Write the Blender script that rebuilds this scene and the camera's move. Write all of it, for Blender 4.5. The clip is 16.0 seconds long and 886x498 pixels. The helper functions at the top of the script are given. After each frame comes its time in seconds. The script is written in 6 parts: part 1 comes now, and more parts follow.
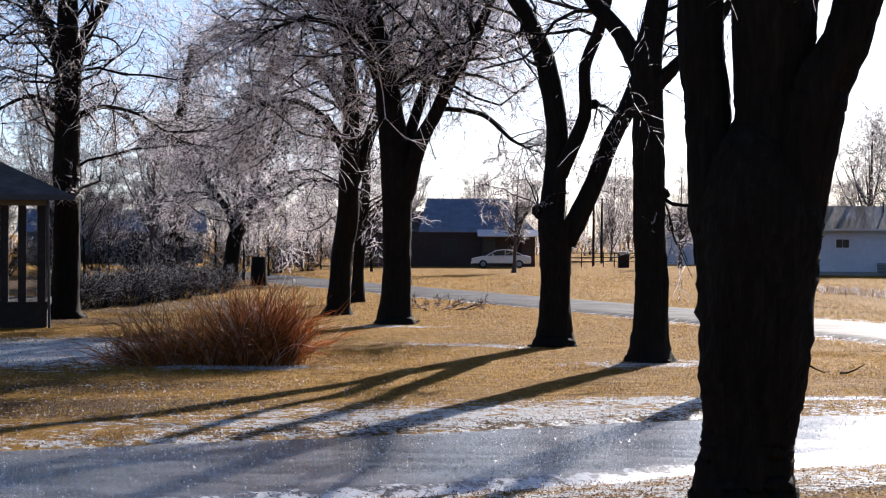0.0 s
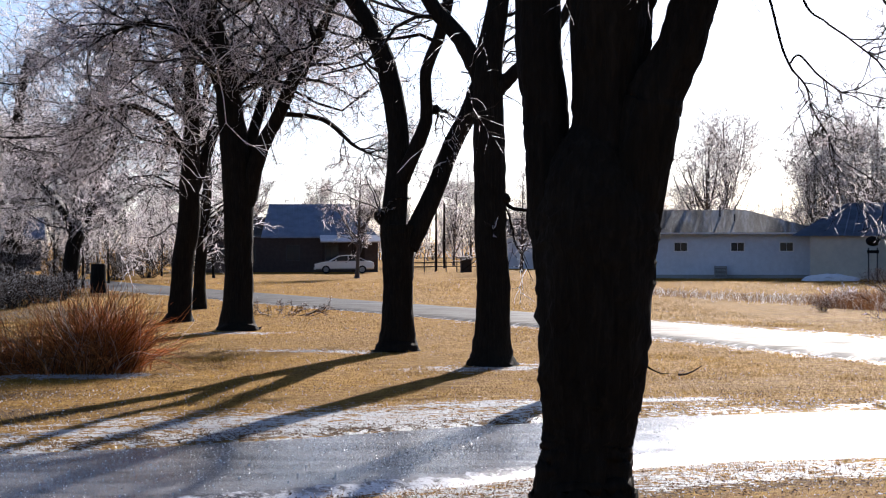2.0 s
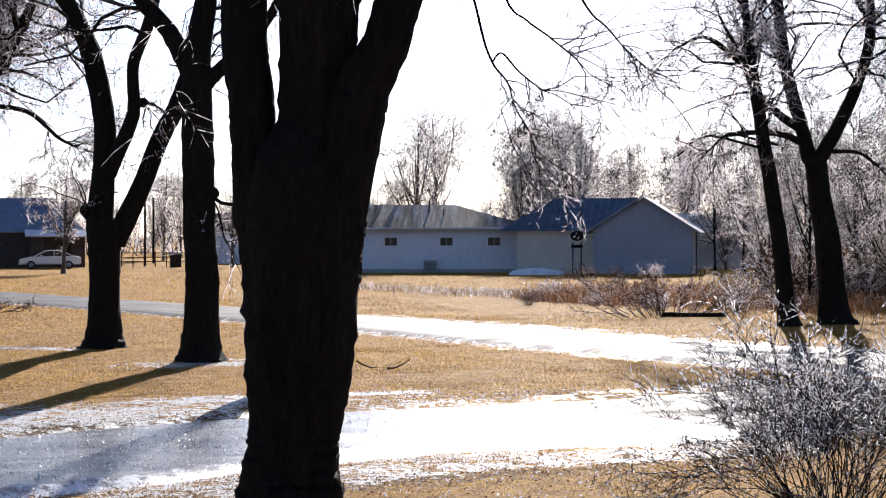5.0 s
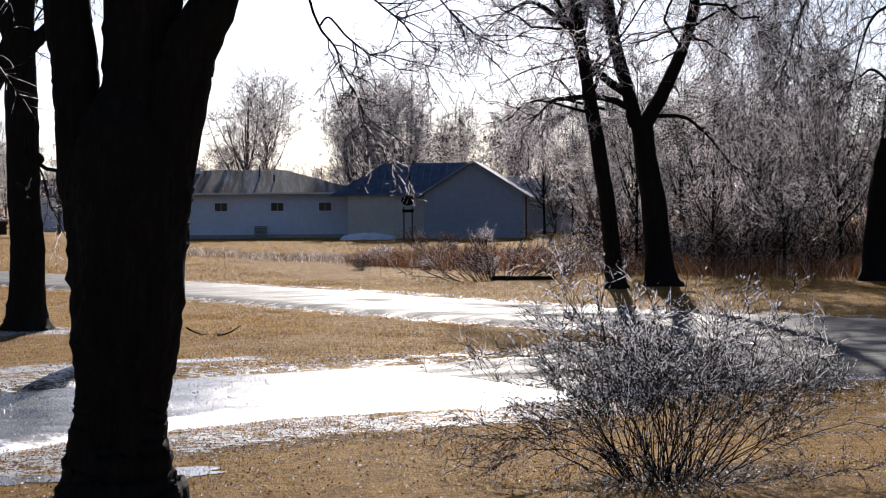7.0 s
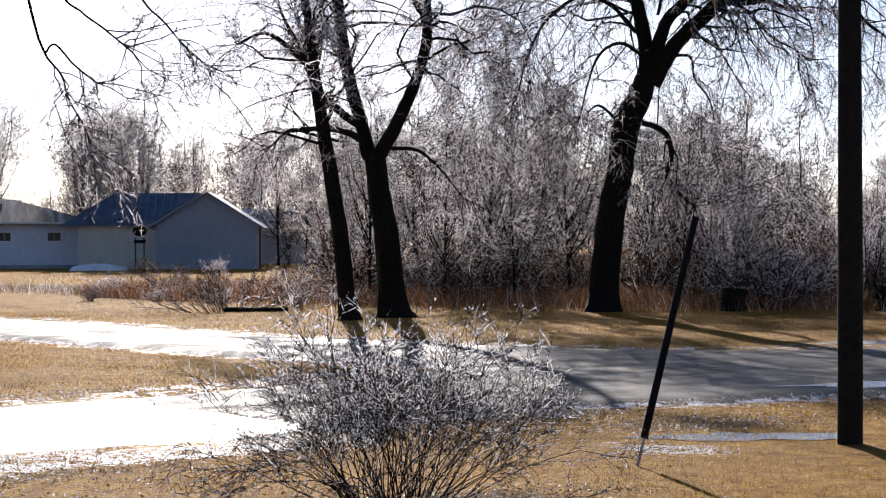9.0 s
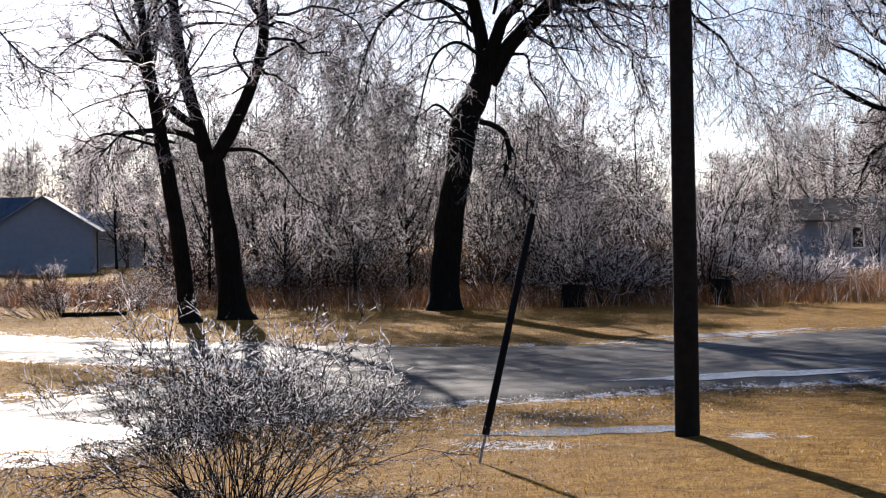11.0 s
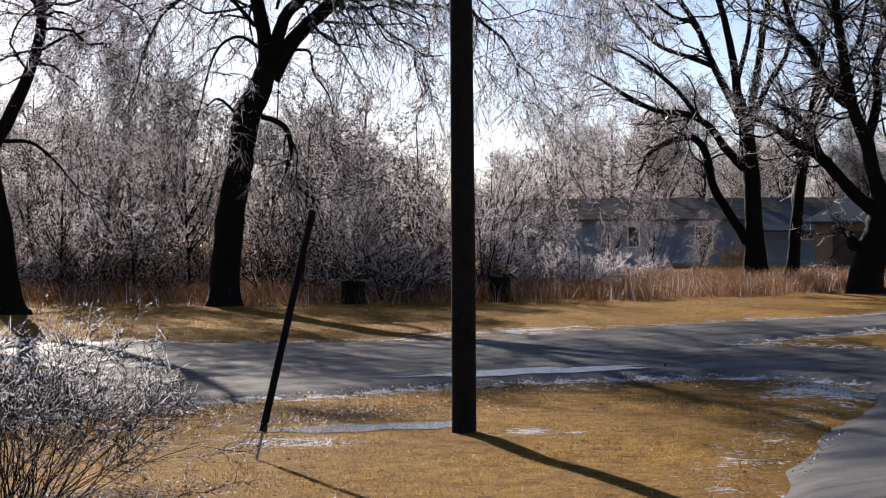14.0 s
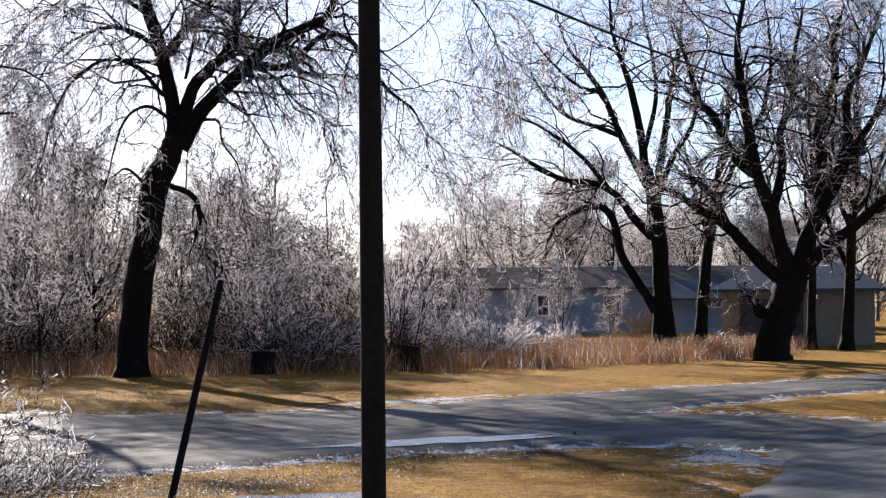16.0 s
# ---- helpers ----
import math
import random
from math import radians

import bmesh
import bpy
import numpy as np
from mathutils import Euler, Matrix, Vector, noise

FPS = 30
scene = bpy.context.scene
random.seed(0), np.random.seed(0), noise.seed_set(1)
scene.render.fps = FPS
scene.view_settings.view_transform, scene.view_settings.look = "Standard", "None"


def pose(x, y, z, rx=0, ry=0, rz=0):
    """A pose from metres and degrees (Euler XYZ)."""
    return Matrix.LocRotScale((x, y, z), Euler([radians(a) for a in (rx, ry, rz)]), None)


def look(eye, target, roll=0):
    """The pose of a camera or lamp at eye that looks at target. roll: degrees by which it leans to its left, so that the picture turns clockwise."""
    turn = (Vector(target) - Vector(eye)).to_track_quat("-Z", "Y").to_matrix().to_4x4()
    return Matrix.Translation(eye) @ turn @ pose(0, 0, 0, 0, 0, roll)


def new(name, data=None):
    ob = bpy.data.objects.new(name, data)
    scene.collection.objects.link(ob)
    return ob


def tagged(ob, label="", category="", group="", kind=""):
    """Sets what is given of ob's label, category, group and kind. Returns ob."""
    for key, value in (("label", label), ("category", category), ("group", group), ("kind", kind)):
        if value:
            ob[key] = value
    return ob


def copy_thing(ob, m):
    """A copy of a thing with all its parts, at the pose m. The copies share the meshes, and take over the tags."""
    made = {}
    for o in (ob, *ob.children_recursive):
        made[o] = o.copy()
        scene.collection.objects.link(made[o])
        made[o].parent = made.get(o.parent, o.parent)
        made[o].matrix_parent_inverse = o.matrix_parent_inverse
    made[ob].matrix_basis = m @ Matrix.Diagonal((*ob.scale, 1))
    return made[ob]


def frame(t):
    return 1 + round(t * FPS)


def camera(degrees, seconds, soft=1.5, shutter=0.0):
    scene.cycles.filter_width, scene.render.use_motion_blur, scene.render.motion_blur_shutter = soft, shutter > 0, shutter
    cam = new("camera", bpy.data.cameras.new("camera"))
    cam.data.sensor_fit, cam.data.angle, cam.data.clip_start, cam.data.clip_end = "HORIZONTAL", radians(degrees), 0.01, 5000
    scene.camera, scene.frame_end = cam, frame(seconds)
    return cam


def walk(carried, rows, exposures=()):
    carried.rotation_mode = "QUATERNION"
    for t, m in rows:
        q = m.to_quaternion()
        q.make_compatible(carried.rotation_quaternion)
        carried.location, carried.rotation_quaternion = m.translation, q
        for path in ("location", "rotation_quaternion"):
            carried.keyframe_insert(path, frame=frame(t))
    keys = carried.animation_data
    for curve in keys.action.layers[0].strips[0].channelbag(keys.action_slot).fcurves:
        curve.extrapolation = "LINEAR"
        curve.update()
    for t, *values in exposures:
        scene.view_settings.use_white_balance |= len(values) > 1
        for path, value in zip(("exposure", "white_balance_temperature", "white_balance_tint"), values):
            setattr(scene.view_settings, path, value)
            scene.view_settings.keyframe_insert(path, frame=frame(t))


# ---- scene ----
cam = camera(27.0, 16.0, 1.1)
EYE, ARM = 2.6, 0.25
ROWS = [  # seconds, yaw, pitch, roll
    (0.0, -0.000, -0.439, -0.236),
    (0.5, -0.780, -0.395, -0.323),
    (1.0, -1.789, -0.308, -0.201),
    (1.5, -2.883, -0.280, -0.061),
    (2.0, -4.869, -0.267, 0.098),
    (2.5, -6.940, -0.234, 0.097),
    (3.0, -8.304, -0.129, 0.064),
    (3.2, -8.878, -0.054, 0.064),
    (5.3, -14.811, -0.691, 0.210),
    (5.5, -15.511, -0.965, 0.314),
    (6.0, -16.912, -1.311, 0.491),
    (6.5, -17.722, -1.721, 0.411),
    (7.0, -19.044, -1.555, 0.379),
    (7.5, -20.733, -1.224, 0.683),
    (8.0, -22.531, -0.979, 0.616),
    (8.5, -25.176, -0.718, 0.226),
    (9.0, -27.271, -0.613, 0.072),
    (9.5, -28.260, -0.731, 0.185),
    (10.0, -29.590, -0.695, 0.533),
    (12.5, -34.851, -0.650, 0.823),
    (13.0, -35.626, -0.596, 0.741),
    (13.5, -37.411, -0.670, 0.498),
    (14.0, -38.967, -0.840, 0.282),
    (14.5, -40.002, -0.690, 0.423),
    (15.0, -41.164, -0.319, 0.405),
    (15.5, -41.878, 0.113, 0.897),
    (16.0, -41.756, 1.292, 0.505),
]
walk(cam, [(t, pose(-ARM * math.sin(radians(yaw)), ARM * math.cos(radians(yaw)), EYE, 90 + pitch, roll, yaw)) for t, yaw, pitch, roll in ROWS],
     exposures=[(t, e, k, 14) for t, e, k in ((0.0, 0.98, 6550), (2.0, 0.99, 6550), (3.0, 0.88, 6550), (5.5, 1.25, 6500), (6.0, 0.97, 6550), (6.5, 0.51, 6600), (7.5, 0.51, 6600), (8.0, 0.72, 6600), (8.5, 0.87, 6600), (9.0, 0.94, 6600), (10.0, 0.84, 6650), (12.5, 1.33, 6800), (13.0, 1.42, 6800), (13.5, 1.22, 6800), (14.0, 0.8, 6850), (14.5, 0.72, 6900), (15.0, 0.7, 6950), (15.5, 1.42, 7000), (16.0, 1.3, 6750))])

# ---------------------------------------------------------------- light
SUN_AZ, SUN_EL = 20.5, 21.0
world = bpy.data.worlds.new("world")
scene.world = world
world.use_nodes = True
wn = world.node_tree
sky = wn.nodes.new("ShaderNodeTexSky")
sky.sky_type = "NISHITA"
sky.sun_disc = False
sky.sun_elevation = radians(SUN_EL)
sky.sun_rotation = radians(SUN_AZ)
sky.air_density, sky.dust_density, sky.ozone_density = 0.55, 0.35, 3.0
wn.links.new(sky.outputs["Color"], wn.nodes["Background"].inputs["Color"])
wn.nodes["Background"].inputs["Strength"].default_value = 0.07
sun = new("sun", bpy.data.lights.new("sun", "SUN"))
sun.data.energy, sun.data.angle, sun.data.color = 5.0, radians(0.55), (1.0, 0.95, 0.88)
sa, se = radians(SUN_AZ), radians(SUN_EL)
sun.matrix_world = look((60 * math.sin(sa), 60 * math.cos(sa), 60 * math.tan(se)), (0, 0, 0))

# ---------------------------------------------------------------- materials


class Mat:
    """A small builder for node materials."""

    def __init__(self, name, rough=0.6, metal=0.0):
        self.m = bpy.data.materials.new(name)
        self.m.use_nodes = True
        self.n, self.l = self.m.node_tree.nodes, self.m.node_tree.links
        self.b = self.n["Principled BSDF"]
        self.b.inputs["Roughness"].default_value = rough
        self.b.inputs["Metallic"].default_value = metal

    def coord(self, scale=(1, 1, 1)):
        tc = self.n.new("ShaderNodeTexCoord")
        mp = self.n.new("ShaderNodeMapping")
        mp.inputs["Scale"].default_value = scale
        self.l.new(tc.outputs["Object"], mp.inputs["Vector"])
        return mp.outputs["Vector"]

    def noise(self, scale, detail=4, rough=0.6, vec=None, dist=0.0):
        t = self.n.new("ShaderNodeTexNoise")
        t.inputs["Scale"].default_value, t.inputs["Detail"].default_value = scale, detail
        t.inputs["Roughness"].default_value, t.inputs["Distortion"].default_value = rough, dist
        self.l.new(vec if vec else self.coord(), t.inputs["Vector"])
        return t.outputs["Fac"]

    def ramp(self, fac, *stops):
        r = self.n.new("ShaderNodeValToRGB")
        e = r.color_ramp.elements
        while len(e) < len(stops):
            e.new(0.5)
        for el, (p, c) in zip(e, stops):
            el.position = p
            el.color = (*c, 1) if len(c) == 3 else c
        self.l.new(fac, r.inputs["Fac"])
        return r.outputs["Color"]

    def mix(self, fac, a, b, mode="MIX"):
        m = self.n.new("ShaderNodeMix")
        m.data_type, m.blend_type = "RGBA", mode
        for s, v in ((m.inputs["Factor"], fac), (m.inputs["A"], a), (m.inputs["B"], b)):
            if isinstance(v, (float, int)):
                s.default_value = v
            elif isinstance(v, tuple):
                s.default_value = (*v, 1)
            else:
                self.l.new(v, s)
        return m.outputs["Result"]

    def math(self, op, a, b=0.5, c=0.0):
        m = self.n.new("ShaderNodeMath")
        m.operation = op
        m.use_clamp = op == "MULTIPLY_ADD"
        for s, v in zip(m.inputs, (a, b, c)):
            if isinstance(v, (float, int)):
                s.default_value = v
            else:
                self.l.new(v, s)
        return m.outputs[0]

    def attr(self, name):
        a = self.n.new("ShaderNodeAttribute")
        a.attribute_name = name
        return a.outputs["Fac"]

    def island(self):
        return self.n.new("ShaderNodeNewGeometry").outputs["Random Per Island"]

    def rand(self):
        return self.n.new("ShaderNodeObjectInfo").outputs["Random"]

    def base(self, col):
        if isinstance(col, tuple):
            self.b.inputs["Base Color"].default_value = (*col, 1)
        else:
            self.l.new(col, self.b.inputs["Base Color"])
        return self

    def roughness(self, v):
        self.l.new(v, self.b.inputs["Roughness"])
        return self

    def bump(self, h, strength=0.4, dist=0.02):
        k = self.n.new("ShaderNodeBump")
        k.inputs["Strength"].default_value, k.inputs["Distance"].default_value = strength, dist
        self.l.new(h, k.inputs["Height"])
        self.l.new(k.outputs["Normal"], self.b.inputs["Normal"])
        return self


def simple(name, c, rough=0.6, metal=0.0, var=0.25, scale=6.0, bump=0.15, gloss=0.2):
    """Paint or similar: a colour with two scales of variation and slight relief."""
    k = Mat(name, rough, metal)
    k.b.inputs["Specular IOR Level"].default_value = gloss
    lo, hi = tuple(v * (1 - var) for v in c), tuple(min(1, v * (1 + var)) for v in c)
    a = k.ramp(k.noise(scale, 5), (0.3, lo), (0.7, hi))
    k.base(k.mix(0.35, a, k.ramp(k.noise(scale * 0.12, 3), (0.35, lo), (0.65, hi))))
    if bump:
        k.bump(k.noise(scale * 8, 3), bump, 0.01)
    return k.m


def bark_material():
    k = Mat("bark", 0.85)
    v = k.coord((9, 9, 1.3))
    ridge = k.noise(2.2, 6, 0.65, v, 0.6)
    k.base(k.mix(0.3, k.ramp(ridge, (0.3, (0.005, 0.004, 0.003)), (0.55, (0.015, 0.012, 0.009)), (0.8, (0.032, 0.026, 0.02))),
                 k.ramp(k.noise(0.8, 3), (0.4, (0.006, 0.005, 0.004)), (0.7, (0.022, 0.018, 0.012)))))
    k.b.inputs["Specular IOR Level"].default_value = 0.08
    return k.bump(ridge, 0.9, 0.03).m


def iced_material(name, dark, pale, share, rough=0.15, glow=0.6, grain=14.0):
    """Dull dark bark with broken sleeves and beads of clear ice along it that let the sun through; the ice is painted
    white to carry its glints.
    """
    k = Mat(name, rough)
    r = k.island()
    spot = k.math("ADD", k.noise(grain, 2, 0.5), k.math("MULTIPLY", k.math("SUBTRACT", r, 0.5), 0.34))
    cut = 0.5 + (share - 0.5) * 0.40
    ice = k.ramp(spot, (cut, (0, 0, 0)), (cut + 0.035, (1, 1, 1)))
    wood = k.ramp(r, (0.0, tuple(v * 0.7 for v in dark)), (1.0, tuple(v * 1.7 for v in dark)))
    col = k.mix(ice, wood, pale)
    k.base(col)
    k.l.new(k.ramp(ice, (0.0, (0.75, 0.75, 0.75)), (1.0, (rough, rough, rough))), k.b.inputs["Roughness"])
    k.l.new(k.ramp(ice, (0.0, (0.05, 0.05, 0.05)), (1.0, (0.5, 0.5, 0.5))), k.b.inputs["Specular IOR Level"])
    k.l.new(k.ramp(ice, (0.0, (0.0, 0.0, 0.0)), (1.0, (0.5, 0.5, 0.5))), k.b.inputs["Coat Weight"])
    k.b.inputs["Coat Roughness"].default_value = 0.14
    tr = k.n.new("ShaderNodeBsdfTranslucent")
    k.l.new(col, tr.inputs["Color"])
    ms = k.n.new("ShaderNodeMixShader")
    k.l.new(k.ramp(ice, (0.0, (0.0, 0.0, 0.0)), (1.0, (glow, glow, glow))), ms.inputs["Fac"])
    k.l.new(k.b.outputs[0], ms.inputs[1])
    k.l.new(tr.outputs[0], ms.inputs[2])
    k.l.new(ms.outputs[0], k.n["Material Output"].inputs["Surface"])
    return k.m


def blade_material(name, lo, hi, frost=(0.8, 0.8, 0.8), amount=0.06, rough=0.55, through_=0.4, patchy=0.0):
    k = Mat(name, rough)
    k.b.inputs['Specular IOR Level'].default_value = 0.15
    r = k.island()
    col = k.ramp(r, (0.0, lo), (1 - amount - 0.02, hi), (1 - amount, frost))
    if patchy:
        worn = k.ramp(k.mix(0.5, k.noise(2.6, 5, 0.7), k.noise(0.45, 4, 0.6)), (0.42, (0.28, 0.22, 0.18)), (0.49, (0.85, 0.83, 0.8)), (0.56, (1.2, 1.2, 1.2)))
        col = k.mix(patchy, col, worn, "MULTIPLY")
    k.base(col)
    tr = k.n.new("ShaderNodeBsdfTranslucent")
    k.l.new(col, tr.inputs["Color"])
    ms = k.n.new("ShaderNodeMixShader")
    ms.inputs["Fac"].default_value = through_
    k.l.new(k.b.outputs[0], ms.inputs[1])
    k.l.new(tr.outputs[0], ms.inputs[2])
    k.l.new(ms.outputs[0], k.n["Material Output"].inputs["Surface"])
    return k.m


def ground_material():
    k = Mat("dormant_lawn", 0.8)
    fine, mid, big = k.noise(16, 7, 0.75), k.noise(3.2, 6, 0.7), k.noise(0.16, 4)
    a = k.ramp(fine, (0.38, (0.12, 0.045, 0.006)), (0.5, (0.42, 0.20, 0.022)), (0.62, (0.66, 0.37, 0.06)))
    b = k.ramp(mid, (0.36, (0.09, 0.038, 0.008)), (0.48, (0.40, 0.20, 0.028)), (0.62, (0.68, 0.41, 0.08)))
    col = k.mix(0.5, a, b)
    col = k.mix(k.ramp(big, (0.38, (0, 0, 0)), (0.68, (0.5, 0.5, 0.5))), col, (0.26, 0.13, 0.03))
    # Mask of dead leaves, and of tree shade painted behind the shelter.
    litter_shade = k.ramp(k.math("MULTIPLY_ADD", k.attr("litter_shade"), 1.0, k.math("MULTIPLY", k.math("SUBTRACT", k.noise(6, 6, 0.75), 0.5), 1.6)), (0.35, (0, 0, 0)), (0.6, (1, 1, 1)))
    col = k.mix(litter_shade, col, k.ramp(fine, (0.38, (0.03, 0.018, 0.010)), (0.64, (0.20, 0.11, 0.05))))
    grain = k.math("MULTIPLY", k.math("SUBTRACT", k.mix(0.45, k.noise(8, 7, 0.8), k.noise(1.8, 5, 0.75)), 0.5), 3.6)
    ice = k.ramp(k.math("MULTIPLY_ADD", k.attr("frost"), 1.0, grain), (0.46, (0, 0, 0)), (0.54, (1, 1, 1)))
    k.base(k.mix(ice, col, (0.85, 0.86, 0.88)))
    k.roughness(k.ramp(ice, (0.0, (0.85, 0.85, 0.85)), (1.0, (0.3, 0.3, 0.3))))
    k.b.inputs["Specular IOR Level"].default_value = 0.05
    return k.bump(k.math("ADD", k.math("ADD", fine, k.math("MULTIPLY", mid, 2.0)), k.noise(40, 4, 0.7)), 1.0, 0.10).m


def road_material(name, dull, wet_, gloss, lip, frost_sheen=0.0):
    k = Mat(name, 0.3)
    streak = k.noise(0.55, 5, 0.6, k.coord((1, 2.2, 1)), 0.5)
    wet = k.ramp(streak, (0.32, (0, 0, 0)), (0.66, (1, 1, 1)))
    fine = k.noise(45, 5, 0.7)
    dry = k.ramp(fine, (0.3, (0.05, 0.046, 0.042)), (0.7, (0.15, 0.138, 0.125)))
    edge = k.ramp(k.math("MULTIPLY_ADD", k.attr("edge"), 1.0, k.math("MULTIPLY", k.math("SUBTRACT", k.noise(3.5, 7, 0.75), 0.5), 1.8)), (lip, (0, 0, 0)), (lip + 0.15, (1, 1, 1)))
    col = k.mix(wet, dry, (0.045, 0.042, 0.039))
    # Pale streaks: thin frost, plus grazing sheen put into the asphalt's colour.
    col = k.mix(k.math("MULTIPLY", k.ramp(k.noise(0.8, 6, 0.7, k.coord((0.6, 2.0, 1)), 0.6), (0.38, (0, 0, 0)), (0.66, (1, 1, 1))), frost_sheen), col, (0.48, 0.49, 0.51))
    k.base(k.mix(edge, col, (0.78, 0.79, 0.82)))
    k.roughness(k.ramp(wet, (0.0, (dull, dull, dull)), (1.0, (wet_, wet_, wet_))))
    k.b.inputs["Specular IOR Level"].default_value = gloss
    return k.bump(k.math("ADD", k.noise(3, 6, 0.7), fine), 0.3, 0.02).m


BARK = bark_material()
TWIG = iced_material("iced_twig", (0.03, 0.022, 0.02), (0.98, 0.95, 0.97), 0.57, 0.15, 0.9)
TWIG_PALE = iced_material("heavily_iced_twig", (0.035, 0.028, 0.028), (0.98, 0.95, 0.98), 0.40, 0.15, 0.92)
# Far twigs are paler: haze is put into their colour along with ice.
TWIG_FAR = iced_material("hazed_iced_twig", (0.10, 0.085, 0.082), (0.98, 0.95, 0.95), 0.36, 0.3, 0.7, 5.0)
TWIG_RED = iced_material("reddish_iced_twig", (0.06, 0.024, 0.014), (0.9, 0.82, 0.8), 0.76)
# Far bark is greyed in its colour for haze and ice together.
BARK_FAR = simple("hazed_iced_bark", (0.075, 0.065, 0.06), 0.6, scale=3, var=0.4)
TWIG_HEDGE = iced_material('dark_hedge_twig', (0.018, 0.013, 0.013), (0.75, 0.76, 0.82), 0.83)
TWIG_DARK = iced_material("dark_iced_twig", (0.022, 0.014, 0.012), (0.98, 0.96, 0.98), 0.715, 0.15, 0.92, 10.0)
SHRUB_TWIG = iced_material("dark_shrub_twig", (0.02, 0.012, 0.011), (0.98, 0.96, 0.98), 0.86, 0.15, 0.7, 45.0)
SHRUB_ICE = iced_material("glittering_shrub_twig", (0.03, 0.02, 0.018), (0.98, 0.97, 0.99), 0.55, 0.12, 0.92, 26.0)
TWIG_THICKET = iced_material("brown_iced_twig", (0.034, 0.02, 0.016), (0.98, 0.95, 0.97), 0.635, 0.15, 0.92, 10.0)
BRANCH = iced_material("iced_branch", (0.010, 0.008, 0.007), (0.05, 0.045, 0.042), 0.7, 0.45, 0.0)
# Bead ice is whitened so that its colour carries the sun's sparkle.
ICE_SPARKLE = iced_material("bead_ice", (0.6, 0.6, 0.62), (0.98, 0.98, 1.0), 0.1, 0.1, 0.95, 30.0)
GROUND, ROAD, DRIVE_ICE = ground_material(), road_material('wet_asphalt', 0.8, 0.42, 0.02, 0.85, 0.3), road_material('icy_asphalt', 0.22, 0.12, 0.6, 0.66, 0.4)
APRON_ICE = road_material('ice_crusted_asphalt', 0.7, 0.38, 0.06, 1.15, 0.25)
LAWN = blade_material("lawn_blade", (0.15, 0.065, 0.012), (0.80, 0.50, 0.13), amount=0.02, patchy=0.9)
WEED = blade_material("brown_weed", (0.09, 0.04, 0.018), (0.36, 0.18, 0.085), amount=0.07)
RIME_WEED = blade_material("rimed_weed", (0.07, 0.035, 0.02), (0.22, 0.13, 0.08), (0.9, 0.88, 0.88), 0.3)
REED = blade_material("copper_reed", (0.09, 0.025, 0.009), (0.86, 0.38, 0.13), (0.9, 0.78, 0.68), 0.07, 0.55, 0.5)

# ---------------------------------------------------------------- mesh helpers


def mesh_np(name, verts, quads=None, tris=None, smooth=False):
    me = bpy.data.meshes.new(name)
    quads = np.zeros((0, 4), int) if quads is None else np.asarray(quads)
    tris = np.zeros((0, 3), int) if tris is None else np.asarray(tris)
    me.vertices.add(len(verts))
    me.vertices.foreach_set("co", np.asarray(verts, np.float32).ravel())
    idx = np.concatenate([quads.ravel(), tris.ravel()]).astype(np.int32)
    me.loops.add(len(idx))
    me.loops.foreach_set("vertex_index", idx)
    starts = np.concatenate([np.arange(len(quads)) * 4, len(quads) * 4 + np.arange(len(tris)) * 3]).astype(np.int32)
    me.polygons.add(len(starts))
    me.polygons.foreach_set("loop_start", starts)
    if smooth:
        me.polygons.foreach_set("use_smooth", np.ones(len(starts), bool))
    me.update(calc_edges=True)
    return me


def attach(name, me, mat, parent=None, label=""):
    ob = new(name, me)
    if mat:
        me.materials.append(mat)
    if parent:
        ob.parent = parent
    return tagged(ob, label=label)


def part(name, bm, mat, parent, label=""):
    me = bpy.data.meshes.new(name)
    bm.normal_update()
    bm.to_mesh(me)
    bm.free()
    return attach(name, me, mat, parent, label)


def box(bm, x0, y0, z0, x1, y1, z1, bevel=0.0):
    vs = [bm.verts.new((x, y, z)) for x in (x0, x1) for y in (y0, y1) for z in (z0, z1)]
    fs = [bm.faces.new([vs[i] for i in q]) for q in ((0, 1, 3, 2), (4, 6, 7, 5), (0, 4, 5, 1), (2, 3, 7, 6), (0, 2, 6, 4), (1, 5, 7, 3))]
    if bevel:
        bmesh.ops.bevel(bm, geom=list({e for f in fs for e in f.edges}), offset=bevel, segments=1, affect="EDGES")
    return bm


def boxes(*args, bevel=0.0):
    bm = bmesh.new()
    for a in args:
        box(bm, *a, bevel=bevel)
    return bm


def poly(bm, pts, thick=None):
    """A flat plate from corner points, with thickness along its normal."""
    vs = [bm.verts.new(p) for p in pts]
    f = bm.faces.new(vs)
    if thick:
        f.normal_update()
        r = bmesh.ops.extrude_face_region(bm, geom=[f])
        bmesh.ops.translate(bm, vec=f.normal * thick, verts=[v for v in r["geom"] if isinstance(v, bmesh.types.BMVert)])
    bmesh.ops.recalc_face_normals(bm, faces=bm.faces)
    return bm


def cyl(bm, p, q, r0, r1, n=12):
    p, q = Vector(p), Vector(q)
    d = q - p
    m = Matrix.Translation((p + q) / 2) @ d.to_track_quat("Z", "Y").to_matrix().to_4x4()
    bmesh.ops.create_cone(bm, cap_ends=True, segments=n, radius1=r0, radius2=r1, depth=d.length, matrix=m)
    return bm


def empty(name, x, y, turn=0.0, z=0.0):
    ob = new(name)
    ob.empty_display_size = 0.2
    ob.matrix_world = pose(x, y, z, 0, 0, turn)
    return ob


# ---------------------------------------------------------------- growth


def unit(v):
    return v / np.maximum(np.linalg.norm(v, axis=-1, keepdims=True), 1e-9)


